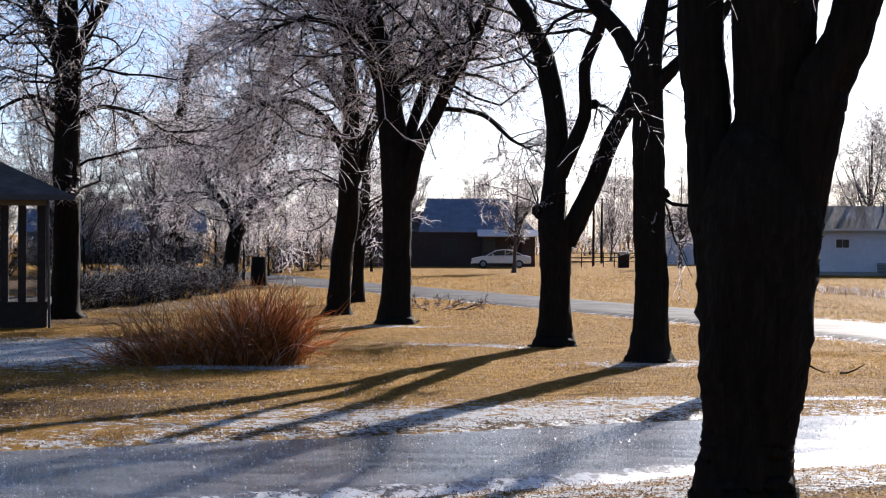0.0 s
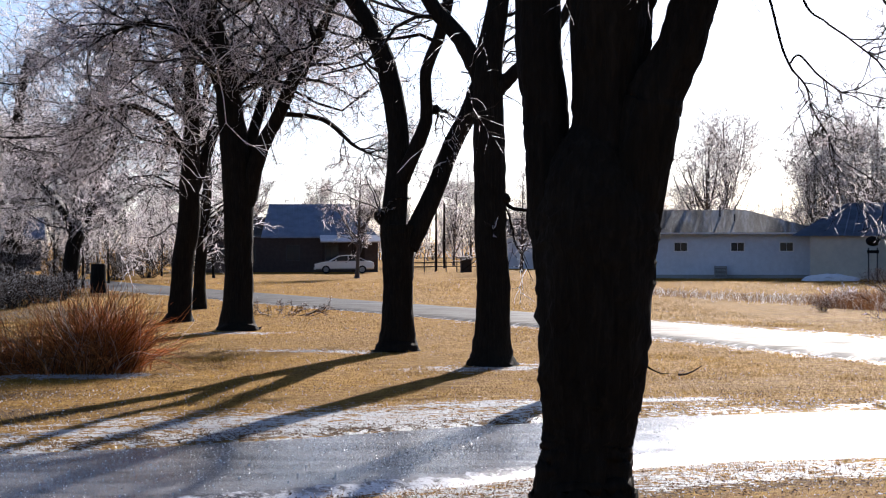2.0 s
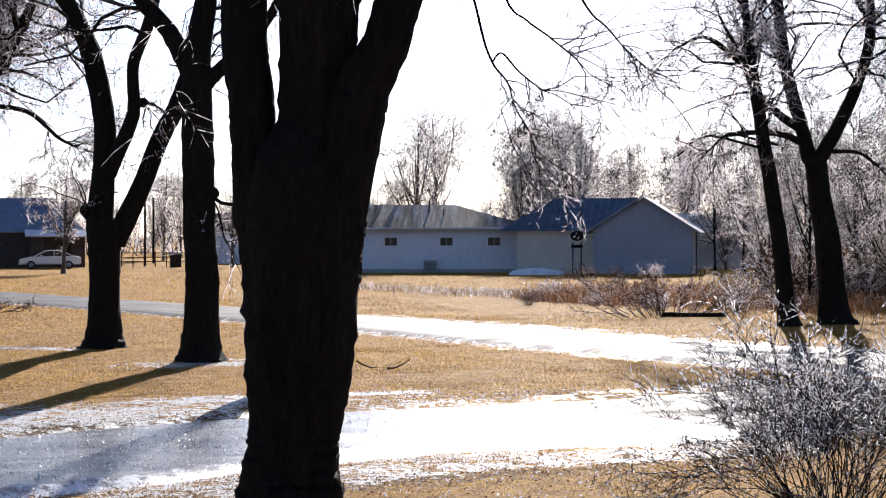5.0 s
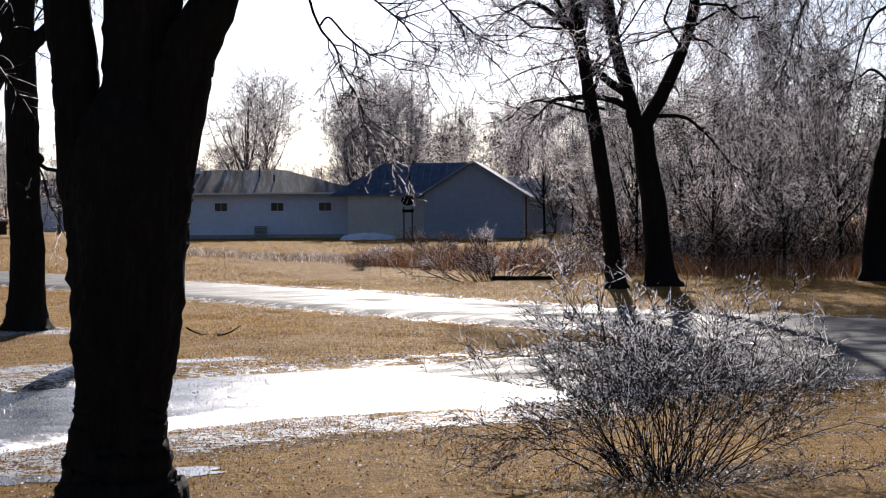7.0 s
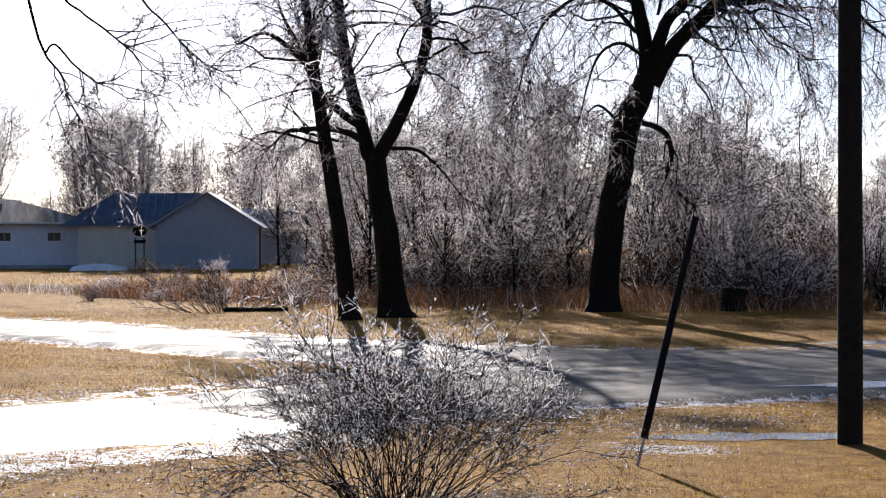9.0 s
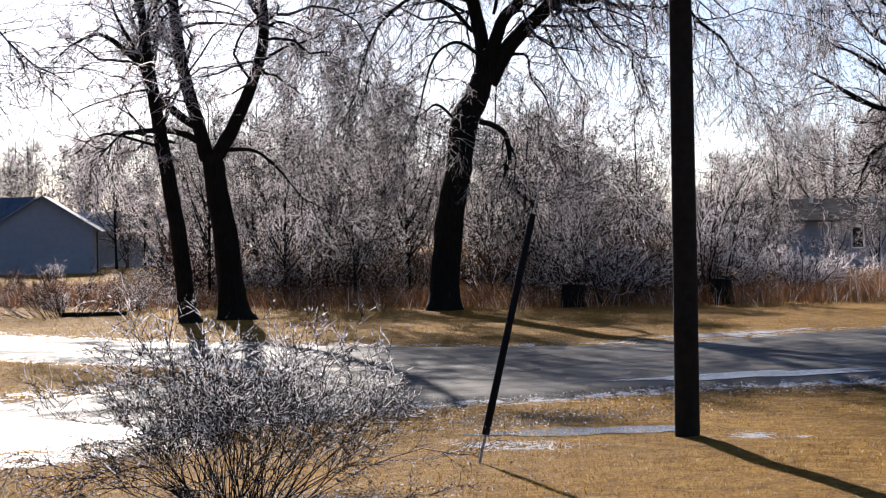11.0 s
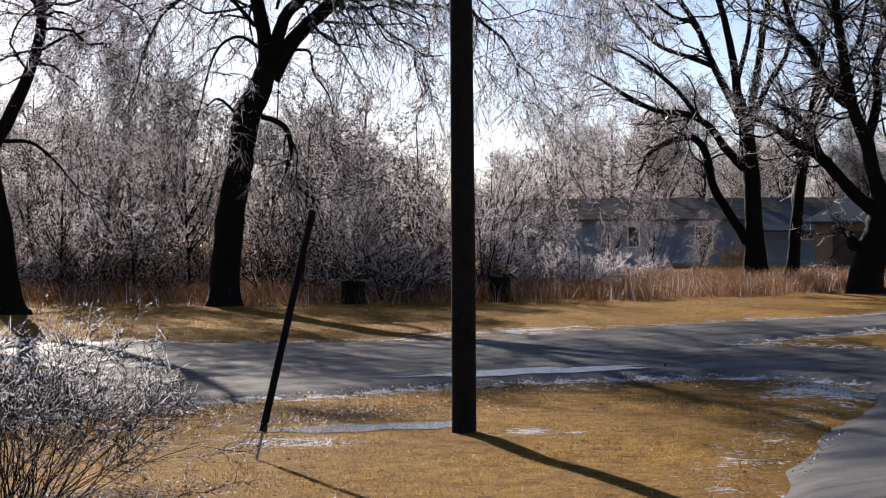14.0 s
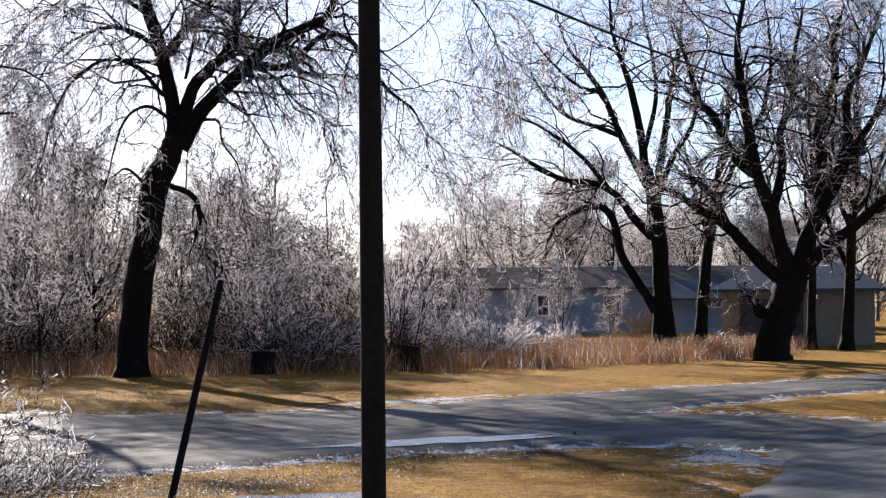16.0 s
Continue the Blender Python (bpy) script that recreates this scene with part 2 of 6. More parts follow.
def tube(P, R, sides, rng=None, rough=0.0):
    """Tapered tubes round N polylines of k points."""
    P, R = np.asarray(P, float), np.asarray(R, float)
    N, k = R.shape
    T = unit(np.gradient(P, axis=1))
    mean = unit(P[:, -1] - P[:, 0])
    ref = np.where(np.abs(mean[:, 2:3]) < 0.8, np.array([[0, 0, 1.0]]), np.array([[0, 1.0, 0]]))[:, None, :]
    U = unit(np.cross(T, np.broadcast_to(ref, T.shape)))
    W = np.cross(T, U)
    a = np.arange(sides) * 2 * np.pi / sides
    rad = np.broadcast_to(R[:, :, None], (N, k, sides)).copy()
    if rough:
        h = P[:, :, 2:3] + rng.random() * 9
        rad *= 1 + rough * (0.7 * np.sin(9 * a + 2 * np.sin(1.3 * h)) + 0.6 * np.sin(5 * a - 3.1 * h) + 0.5 * np.sin(3 * a + 1.7 * h) + 0.6 * rng.standard_normal(rad.shape))
    V = P[:, :, None, :] + rad[..., None] * (np.cos(a)[:, None] * U[:, :, None, :] + np.sin(a)[:, None] * W[:, :, None, :])
    base = (np.arange(N)[:, None, None] * k + np.arange(k - 1)[None, :, None]) * sides
    j = np.arange(sides)[None, None, :]
    j2 = (j + 1) % sides
    Q = np.stack([base + j, base + j2, base + sides + j2, base + sides + j], -1)
    return V.reshape(-1, 3), Q.reshape(-1, 4)


def joined(*lots):
    vs, qs, o = [], [], 0
    for v, q in lots:
        vs.append(v)
        qs.append(q + o)
        o += len(v)
    return np.concatenate(vs), np.concatenate(qs)


def shoots(rng, start, way, length, rad, k, wander, lift):
    """Polylines that grow from start, bending by chance and by lift (down: minus)."""
    N = len(start)
    P = np.zeros((N, k + 1, 3))
    P[:, 0] = start
    d = unit(way)
    step = (length / k)[:, None]
    for i in range(k):
        d = d + wander * rng.standard_normal((N, 3))
        d[:, 2] += lift
        d = unit(d)
        P[:, i + 1] = P[:, i] + d * step
    t = np.linspace(0, 1, k + 1)
    return P, rad[:, None] * (1 - 0.65 * t)[None]


def fork(rng, P, R, n, lo, hi, spread, share, rmin, rshare=0.55):
    """Start, way, length and radius of n side shoots on each polyline."""
    N, k = R.shape
    t = lo + (hi - lo) * rng.random((N, n)) ** 0.85
    f = t * (k - 1)
    i = np.minimum(f.astype(int), k - 2)
    w = (f - i)[..., None]
    row = np.arange(N)[:, None]
    a, b = P[row, i], P[row, i + 1]
    pos = a * (1 - w) + b * w
    d = unit(b - a)
    side = unit(np.cross(d, rng.standard_normal(d.shape)))
    ang = spread * (0.6 + 0.7 * rng.random((N, n)))[..., None]
    way = d * np.cos(ang) + side * np.sin(ang)
    length = np.linalg.norm(P[:, -1] - P[:, 0], axis=1)[:, None] * share * (0.45 + rng.random((N, n))) * (1.15 - 0.5 * t)
    rad = np.maximum(R[row, i] * rshare, rmin)
    return pos.reshape(-1, 3), way.reshape(-1, 3), length.ravel(), rad.ravel()


def smooth_curve(pts, per=5):
    """A Catmull-Rom line through points (lateral, height, depth, radius)."""
    p = np.array(pts, float)
    p = np.vstack([2 * p[0] - p[1], p, 2 * p[-1] - p[-2]])
    out = []
    for i in range(1, len(p) - 2):
        for s in np.arange(per) / per:
            a, b, c, d = p[i - 1:i + 3]
            out.append(0.5 * (2 * b + (c - a) * s + (2 * a - 5 * b + 4 * c - d) * s * s + (3 * b - a - 3 * c + d) * s ** 3))
    out.append(p[-2])
    out = np.array(out)
    return out[:, [0, 2, 1]], np.maximum(out[:, 3], 0.008)


def grow_tree(name, spec, seed, label, per_m=1.7, len1=2.6, n2=7, n3=7, droop=-0.05, low=0.3, twig=0.007, mat=None, sides=14, skip=1, spread=0.95, category="tree", group="", rough=0.05, bare=False, seg=(6, 4, 3), sd=5, cap=0.05, wood=None):
    (x, y), turn, limbs = spec
    rng = np.random.default_rng(seed)
    tree = empty(name, x, y, turn)
    lots, starts = [], []
    for n, limb in enumerate(limbs):
        P, R = smooth_curve(limb, 10 if n == 0 and sides > 16 else 6)
        w = np.cumsum(rng.standard_normal(P.shape), 0)
        P = P + np.clip(w, -3, 3) * (0.02 * R[:, None] if n == 0 else 0.13 * np.minimum(R, 0.05)[:, None])
        if n == 0:
            R = R * (1 + 0.22 * np.exp(-np.maximum(P[:, 2], 0) / 0.45))
        lots.append(tube(P[None], R[None], sides if n < 6 else 8, rng, rough))
        if n >= skip and not bare:
            L = np.linalg.norm(np.diff(P, axis=0), axis=1).sum()
            m = max(3, int(L * per_m))
            s = fork(rng, P[None], R[None], m, low, 1.0, spread, 0.0, min(0.012, cap), 0.4)
            ln = len1 * (0.35 + 0.9 * rng.random(m)) * np.clip(L / 5, 0.45, 1.2)
            starts.append((s[0], s[1], ln, np.minimum(s[3], cap)))
            tip = unit(P[-1:] - P[-3:-2])
            starts.append((np.repeat(P[-1:], 3, 0), tip + 0.4 * rng.standard_normal((3, 3)), np.full(3, len1 * 0.7), np.full(3, min(0.02, cap))))
    v, q = joined(*lots)
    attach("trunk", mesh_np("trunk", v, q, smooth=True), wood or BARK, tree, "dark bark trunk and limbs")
    if starts:
        st = [np.concatenate(c) for c in zip(*starts)]
        P1, R1 = shoots(rng, *st, seg[0], 0.3, droop * 0.5)
        P2, R2 = shoots(rng, *fork(rng, P1, R1, n2, 0.15, 1.0, 0.9, 0.5, twig * 1.4), seg[1], 0.32, droop)
        P3, R3 = shoots(rng, *fork(rng, P2, R2, n3, 0.1, 1.0, 0.85, 0.55, twig), seg[2], 0.34, droop * 1.2)
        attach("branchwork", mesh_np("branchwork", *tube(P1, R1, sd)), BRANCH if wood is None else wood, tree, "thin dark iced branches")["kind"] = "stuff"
        attach("crown", mesh_np("crown", *joined(tube(P2, R2, 3), tube(P3, R3, 3))), mat or TWIG, tree, "fine ice-coated twigs")["kind"] = "stuff"
    return tagged(tree, label, category, group)


def wild_limbs(rng, h, r, n=6, open_=0.5, first=0.28):
    """Trunk and limbs of a tree that grew freely."""
    lean = rng.uniform(-0.06, 0.06, 2)
    trunk = [(lean[0] * z * h, z * h, lean[1] * z * h, r * (1.25 if z == 0 else 1 - 0.75 * z)) for z in (0, 0.08, 0.3, 0.55, 0.8, 1.0)]
    limbs = [trunk]
    for i in range(n):
        z = first + 0.34 * i / n + rng.uniform(-0.03, 0.03)
        a = rng.uniform(0, 2 * np.pi)
        L = h * (1.0 - z) * rng.uniform(0.6, 1.0)
        k = open_ * rng.uniform(0.6, 1.2)
        c, s = np.cos(a) * k, np.sin(a) * k
        limbs.append([(lean[0] * z * h + c * L * u * (0.75 - 0.2 * u), z * h + L * (0.55 * u + 0.3 * u * u), lean[1] * z * h + s * L * u * (0.75 - 0.2 * u), r * 0.5 * (1 - 0.85 * u)) for u in (0, 0.3, 0.65, 1.0)])
    return limbs


def grow_shrub(name, x, y, seed, height, width, stems, label, n2=6, n3=6, twig=0.006, mat=None, stem_r=0.012, lift=0.02, group="", turn=0.0, core=0.25, wander=0.09, icy=None):
    rng = np.random.default_rng(seed)
    ob = empty(name, x, y, turn)
    a = rng.random(stems) * 2 * np.pi
    s = np.sqrt(rng.random(stems))
    st = np.stack([np.cos(a) * s * width * core * 0.5, np.sin(a) * s * width * core * 0.5, np.full(stems, -0.03)], 1)
    out = s * width * 0.5
    way = np.stack([np.cos(a) * out, np.sin(a) * out, height * (1.05 - 0.3 * s)], 1)
    P1, R1 = shoots(rng, st, way, np.linalg.norm(way, axis=1) * rng.uniform(0.6, 1.05, stems), np.full(stems, stem_r), 7, wander, lift)
    P2, R2 = shoots(rng, *fork(rng, P1, R1, n2, 0.42 if icy else 0.25, 1.0, 0.6, 0.38, twig * 1.2), 4, 0.2, lift)
    P3, R3 = shoots(rng, *fork(rng, P2, R2, n3, 0.15, 1.0, 0.75, 0.5, twig), 3, 0.25, 0.0)
    attach("stemwork", mesh_np("stemwork", *tube(P1, R1, 5)), BRANCH, ob, "dark bare stems")["kind"] = "stuff"
    if icy:
        high = P3[:, :, 2].mean(1) + 0.3 * rng.standard_normal(len(P3)) > height * 0.60
        attach("frosted_crown", mesh_np("frosted_crown", *tube(P3[high], R3[high] * 1.1, 4)), icy, ob, "upper twigs sleeved in glittering ice")["kind"] = "stuff"
        pick = P3[high][rng.random(high.sum()) < 0.7]
        beads = pick[:, 2]
        way_ = unit(pick[:, 3] - pick[:, 1])
        size = (0.007 + 0.020 * rng.random(len(beads)) ** 2)[:, None]
        line_ = np.stack([beads - way_ * size, beads - way_ * size * 0.3, beads + way_ * size * 0.3, beads + way_ * size], 1)
        attach("bead_ice", mesh_np("bead_ice", *tube(line_, size * np.array([[0.05, 0.36, 0.36, 0.05]]), 5)), ICE_SPARKLE, ob, "ice beads whitened for sun sparkle")["kind"] = "stuff"
        P3, R3 = P3[~high], R3[~high]
    attach("crown", mesh_np("crown", *joined(tube(P2, R2, 3), tube(P3, R3, 3))), mat or TWIG, ob, "ice-coated twigs")["kind"] = "stuff"
    return tagged(ob, label, "shrub", group)


def blades(rng, pos, height, width, bend, k=2, power=1.8):
    """Grass blades as tapered ribbons of k pieces, bent by chance."""
    N = len(pos)
    a = rng.random(N) * 2 * np.pi
    side = np.stack([np.cos(a), np.sin(a), 0 * a], 1)
    a2 = rng.random(N) * 2 * np.pi
    fall = np.stack([np.cos(a2), np.sin(a2), 0 * a2], 1) if np.ndim(bend) < 2 else bend
    amount = (bend if np.ndim(bend) < 2 else 1.0)
    t = np.linspace(0, 1, k + 1)
    V = np.zeros((N, k + 1, 2, 3))
    for i, u in enumerate(t):
        c = pos + fall * ((amount * u ** power * height)[:, None] if np.ndim(amount) else (amount * u ** power * height)[:, None])
        c = c + np.array([0, 0, 1.0]) * (height * (u - 0.25 * u * u))[:, None]
        w = (width * (1 - 0.8 * u))[:, None] * 0.5
        V[:, i, 0], V[:, i, 1] = c - side * w, c + side * w
    b = (np.arange(N)[:, None] * (k + 1) + np.arange(k)[None]) * 2
    Q = np.stack([b, b + 1, b + 3, b + 2], -1).reshape(-1, 4)
    return V.reshape(-1, 3), Q


# ---------------------------------------------------------------- roads and ground


def line_points(ctrl, step=0.4):
    c = np.array(ctrl, float)
    P, R = smooth_curve([(p[0], 0, p[1], p[2]) for p in c], 12)
    return np.column_stack([P[:, 0], P[:, 1], R])


DRIVE = line_points([(-40, 6, 2.6), (-16, 15.2, 2.6), (-10, 17.6, 2.6), (-6.5, 19.1, 2.6), (-3, 20.6, 2.65), (0.5, 22.2, 2.45), (4, 24.1, 2.45), (8, 25.0, 2.75), (12, 25.8, 2.6), (17, 27.5, 3.0)])
MAIN = line_points([(-30, 170, 2.6), (-14, 121, 2.6), (-5.2, 96, 2.6), (1.8, 77.5, 2.6), (8.6, 60, 2.55), (12.6, 49, 2.5), (15.0, 40.5, 2.5), (19.2, 32.4, 3.0), (25, 29.0, 2.8), (31, 29.7, 2.6), (36, 30.1, 2.15), (40, 29.9, 2.0), (46, 30.2, 2.0), (90, 31, 2.2)])
BEND = line_points([(9, 25, 2.6), (13, 26.3, 3.0), (16.5, 27, 3.9), (21, 26.3, 3.6), (25.4, 25.0, 4.2), (27.0, 21.0, 3.3), (27.0, 16.5, 3.1), (27, 8, 3.0), (27, -30, 3.0)])
APRON = line_points([(26.5, 17.8, 2.6), (23.2, 15.0, 2.5), (20.2, 13.3, 2.5), (16.1, 10.6, 2.5), (12.5, 7.0, 2.5), (10.5, 1, 2.5), (10, -12, 2.5)])


def road_gap(xy):
    """Metres from each place to the nearest road's edge; inside a road: minus."""
    best = np.full(len(xy), 1e9)
    for line in (DRIVE, MAIN, BEND, APRON):
        for i in range(0, len(line)):
            best = np.minimum(best, np.hypot(xy[:, 0] - line[i, 0], xy[:, 1] - line[i, 1]) - line[i, 2])
    return best


def strip(name, line, z, label, seed, kind="road", mat=None):
    rng = np.random.default_rng(seed)
    xy, hw = line[:, :2], line[:, 2]
    t = unit(np.gradient(xy, axis=0))
    nrm = np.stack([-t[:, 1], t[:, 0]], 1)
    n = 15
    u = np.linspace(-1, 1, n)
    wob = np.convolve(rng.standard_normal(len(line) + 8), np.ones(3) / 3, "same")[4:-4] * 0.10
    wob2 = np.convolve(rng.standard_normal(len(line) + 8), np.ones(3) / 3, "same")[4:-4] * 0.10
    off = u[None] * hw[:, None] + np.where(u < 0, wob[:, None], wob2[:, None]) * np.abs(u) ** 4
    P = xy[:, None, :] + nrm[:, None, :] * off[..., None]
    zz = z + 0.03 * (1 - u ** 2) - 0.09 * (np.abs(u) > 0.99)
    V = np.concatenate([P, np.broadcast_to(zz, P.shape[:2])[..., None]], -1)
    k = len(line)
    b = np.arange(k - 1)[:, None] * n + np.arange(n - 1)[None]
    Q = np.stack([b, b + 1, b + n + 1, b + n], -1).reshape(-1, 4)
    me = mesh_np(name, V.reshape(-1, 3), Q, smooth=True)
    at = me.attributes.new("edge", "FLOAT", "POINT")
    at.data.foreach_set("value", np.broadcast_to(np.clip((np.abs(u) - 0.45) / 0.55, 0, 1) ** 1.5, (k, n)).astype(np.float32).ravel())
    return tagged(attach(name, me, mat or ROAD), label, kind, kind="structure")


strip("road", MAIN, 0.020, "wet grey asphalt lane with ice along its edges", 1)
strip("road_bend", BEND, 0.013, "wet asphalt street with puddles and icy edges", 2)
strip("driveway_apron", APRON, 0.004, "ice-crusted wet driveway running into the street", 4, mat=APRON_ICE)
strip("driveway", DRIVE, 0.006, "icy wet asphalt drive shining in low sun", 3, mat=DRIVE_ICE)


def patches(xy, spots):
    out = np.zeros(len(xy))
    for x, y, rx, ry, turn, s in spots:
        c, q = math.cos(radians(turn)), math.sin(radians(turn))
        dx, dy = xy[:, 0] - x, xy[:, 1] - y
        u, w = (c * dx + q * dy) / rx, (-q * dx + c * dy) / ry
        out = np.maximum(out, s * np.exp(-(u * u + w * w)))
    return out


FROST_SPOTS = [(0.5, 26.8, 7.5, 2.8, 22, 0.62), (3.6, 29.2, 2.6, 1.2, 15, 0.68), (6.2, 29.9, 1.3, 0.6, 10, 0.9), (-8.8, 41.0, 4.0, 6.0, 0, 0.9), (-4.0, 36.2, 2.2, 0.8, 0, 0.8), (-4.0, 36.4, 1.6, 0.7, 0, 0.7), (0.8, 43.8, 2.8, 0.9, -20, 0.55), (4.4, 37.6, 2.4, 1.2, 10, 0.6)]
FROST_SPOTS += [(-1.5, 52.5, 2.4, 1.0, 0, 0.6), (29, 33.4, 3.6, 0.7, 0, 0.7), (22.4, 18.3, 2.2, 1.4, 35, 0.7), (16, 12.6, 2.6, 1.0, 25, 0.4), (19.5, 15.2, 2.0, 0.9, 35, 0.36), (12.5, 18.3, 1.0, 0.5, -40, 0.75), (15.3, 17.2, 0.7, 0.5, -50, 0.6), (4, 118, 30, 3.0, 0, 0.6), (30, 33.0, 20, 0.6, 0, 0.4)]
# Spots left behind the shelter darken the lawn in place of tree shade.
LITTER_SHADE_SPOTS = [(40, 66, 14, 12, -40, 0.9), (55, 62, 12, 10, 0, 0.8), (24, 80, 6, 10, 0, 0.6), (-12, 68, 7, 10, 0, 0.9), (-19, 98, 12, 26, 0, 0.85), (-9, 95, 8, 10, 0, 0.6), (4, 19.2, 5, 0.9, 14, 0.55), (14.5, 20.6, 2.4, 1.2, 0, 0.75), (13, 22.5, 2.0, 0.9, 20, 0.7), (20, 21.8, 3.0, 1.2, -20, 0.7), (7.8, 15.6, 1.8, 0.9, 0, 0.85), (17.3, 13.4, 1.6, 0.6, 20, 0.8), (-11, 55, 4, 3, 0, 0.8), (17.5, 24.0, 2.0, 0.8, 0, 0.6), (-3, 22, 6, 1.0, 22, 0.5), (-6, 27.5, 5, 2.2, 22, 0.75), (-5.5, 31.5, 4, 1.6, 10, 0.6), (0.5, 25.6, 6, 0.7, 22, 0.7)]


def frost_of(xy, gap):
    near = np.clip(1 - np.abs(gap - 0.5) / 1.1, 0, 1) * (xy[:, 1] < 60) * np.where((xy[:, 1] < 18.5) & (xy[:, 0] > 10), 0.36, 0.5)
    slush = np.clip(1.6 - np.abs(gap - 0.8) / 1.0, 0, 0.5) * ((xy[:, 0] > -4) & (xy[:, 0] < 10) & (xy[:, 1] < 24)) * 1.0
    return np.clip(np.maximum(np.maximum(near, slush), patches(xy, FROST_SPOTS)), 0, 1)


def axis(lo, hi, step, reach):
    mid = np.arange(lo, hi + step, step)
    far = np.geomspace(step * 2, reach, 26)
    return np.concatenate([lo - far[::-1], mid, hi + far])


gx, gy = axis(-18, 44, 0.45, 3000), axis(6, 70, 0.45, 3000)
GX, GY = np.meshgrid(gx, gy)
flat = np.column_stack([GX.ravel(), GY.ravel()])
gap = road_gap(flat)
relief = np.array([noise.noise((x * 0.5, y * 0.5, 0)) + 0.5 * noise.noise((x * 1.7, y * 1.7, 5)) for x, y in flat]) * 0.035
z = np.where(gap < 0.15, -0.07, relief - 0.02 * np.clip(1 - gap, 0, 1)) * (np.abs(flat[:, 1]) < 400)
z = np.where(patches(flat, [(14.1, 18.95, 1.5, 0.9, -22, 1), (3.3, 17.6, 0.9, 0.7, 0, 1), (1.9, 17.75, 0.8, 0.6, 0, 1)]) > 0.3, -0.004, z)
nx = len(gx)
b = (np.arange(len(gy) - 1)[:, None] * nx + np.arange(nx - 1)[None]).ravel()
gm = mesh_np("ground", np.column_stack([flat, z]), np.stack([b, b + 1, b + nx + 1, b + nx], -1), smooth=True)
for key, val in (("frost", frost_of(flat, gap)), ("litter_shade", patches(flat, LITTER_SHADE_SPOTS))):
    gm.attributes.new(key, "FLOAT", "POINT").data.foreach_set("value", val.astype(np.float32))
tagged(attach("ground", gm, GROUND), "golden dormant lawn with patches of melting ice", "lawn", kind="structure")

# ---------------------------------------------------------------- trees with known limbs
NEAR_TREE = (2.39, 14.56), -9.3, []
NEAR_TREE[2].append([(-0.03, 0.04, 0.00, 0.519), (-0.02, 0.39, 0.00, 0.427), (-0.03, 0.62, 0.00, 0.378), (-0.04, 0.92, 0.00, 0.343), (-0.02, 1.11, 0.00, 0.348), (0.00, 1.59, 0.00, 0.414), (0.03, 2.31, 0.00, 0.458), (0.04, 2.75, 0.00, 0.475), (0.02, 3.19, 0.00, 0.352), (0.03, 3.59, 0.00, 0.106)])
NEAR_TREE[2].append([(-0.26, 2.39, 0.00, 0.176), (-0.30, 2.88, 0.05, 0.194), (-0.32, 3.37, 0.10, 0.185), (-0.34, 3.64, 0.13, 0.176), (-0.37, 4.08, 0.17, 0.176), (-0.38, 4.53, 0.21, 0.172), (-0.42, 5.41, 0.30, 0.141), (-0.48, 6.75, 0.44, 0.106), (-0.63, 8.52, 0.61, 0.044)])
NEAR_TREE[2].append([(0.11, 2.44, 0.00, 0.273), (0.13, 3.06, 0.00, 0.277), (0.15, 3.64, 0.00, 0.264), (0.17, 4.08, 0.00, 0.268), (0.20, 4.52, 0.00, 0.282), (0.23, 5.06, 0.00, 0.229), (0.17, 6.30, 0.00, 0.141), (0.21, 8.52, 0.00, 0.053)])
NEAR_TREE[2].append([(0.21, 2.39, -0.00, 0.246), (0.33, 3.02, -0.06, 0.246), (0.45, 3.55, -0.12, 0.229), (0.53, 3.77, -0.14, 0.207), (0.68, 4.08, -0.18, 0.180), (0.81, 4.52, -0.22, 0.172), (1.03, 5.23, -0.30, 0.145), (1.28, 6.51, -0.43, 0.106), (1.54, 8.28, -0.60, 0.035)])
NEAR_TREE[2].append([(0.41, 3.90, 0.00, 0.044), (0.44, 4.12, 0.04, 0.062), (0.47, 4.39, 0.10, 0.053), (0.51, 4.50, 0.12, 0.048), (0.52, 4.88, 0.20, 0.040), (0.63, 5.85, 0.39, 0.022)])
FORK_LEFT = (4.29, 38.39), -6.4, []
FORK_LEFT[2].append([(0.00, -0.12, 0.00, 0.479), (0.00, 0.29, 0.00, 0.374), (0.00, 1.64, 0.00, 0.339), (-0.05, 3.39, 0.00, 0.321), (-0.09, 5.14, 0.00, 0.321), (-0.09, 6.19, 0.00, 0.292), (0.12, 7.48, 0.00, 0.222), (0.29, 9.23, 0.00, 0.175), (0.18, 11.34, 0.00, 0.105)])
FORK_LEFT[2].append([(-0.14, 5.73, 0.00, 0.234), (-0.29, 6.19, 0.09, 0.210), (-0.70, 6.89, 0.23, 0.175), (-1.29, 7.60, 0.37, 0.152), (-1.87, 8.88, 0.63, 0.117), (-2.22, 10.52, 0.96, 0.058)])
FORK_LEFT[2].append([(0.12, 5.73, -0.00, 0.175), (0.41, 6.02, -0.06, 0.140), (0.82, 6.43, -0.14, 0.117), (1.52, 7.25, -0.30, 0.093), (1.99, 8.65, -0.58, 0.058)])
FORK_LEFT[2].append([(0.15, 3.53, 0.00, 0.093), (0.26, 3.45, 0.00, 0.152), (0.28, 3.37, 0.00, 0.058)])
TWIN_STEM = (2.59, 43.73), -3.4, []
TWIN_STEM[2].append([(0.00, -0.16, 0.00, 0.519), (0.01, 0.29, 0.00, 0.386), (0.05, 1.49, 0.00, 0.346), (0.03, 2.56, 0.00, 0.386), (0.05, 2.96, 0.00, 0.413)])
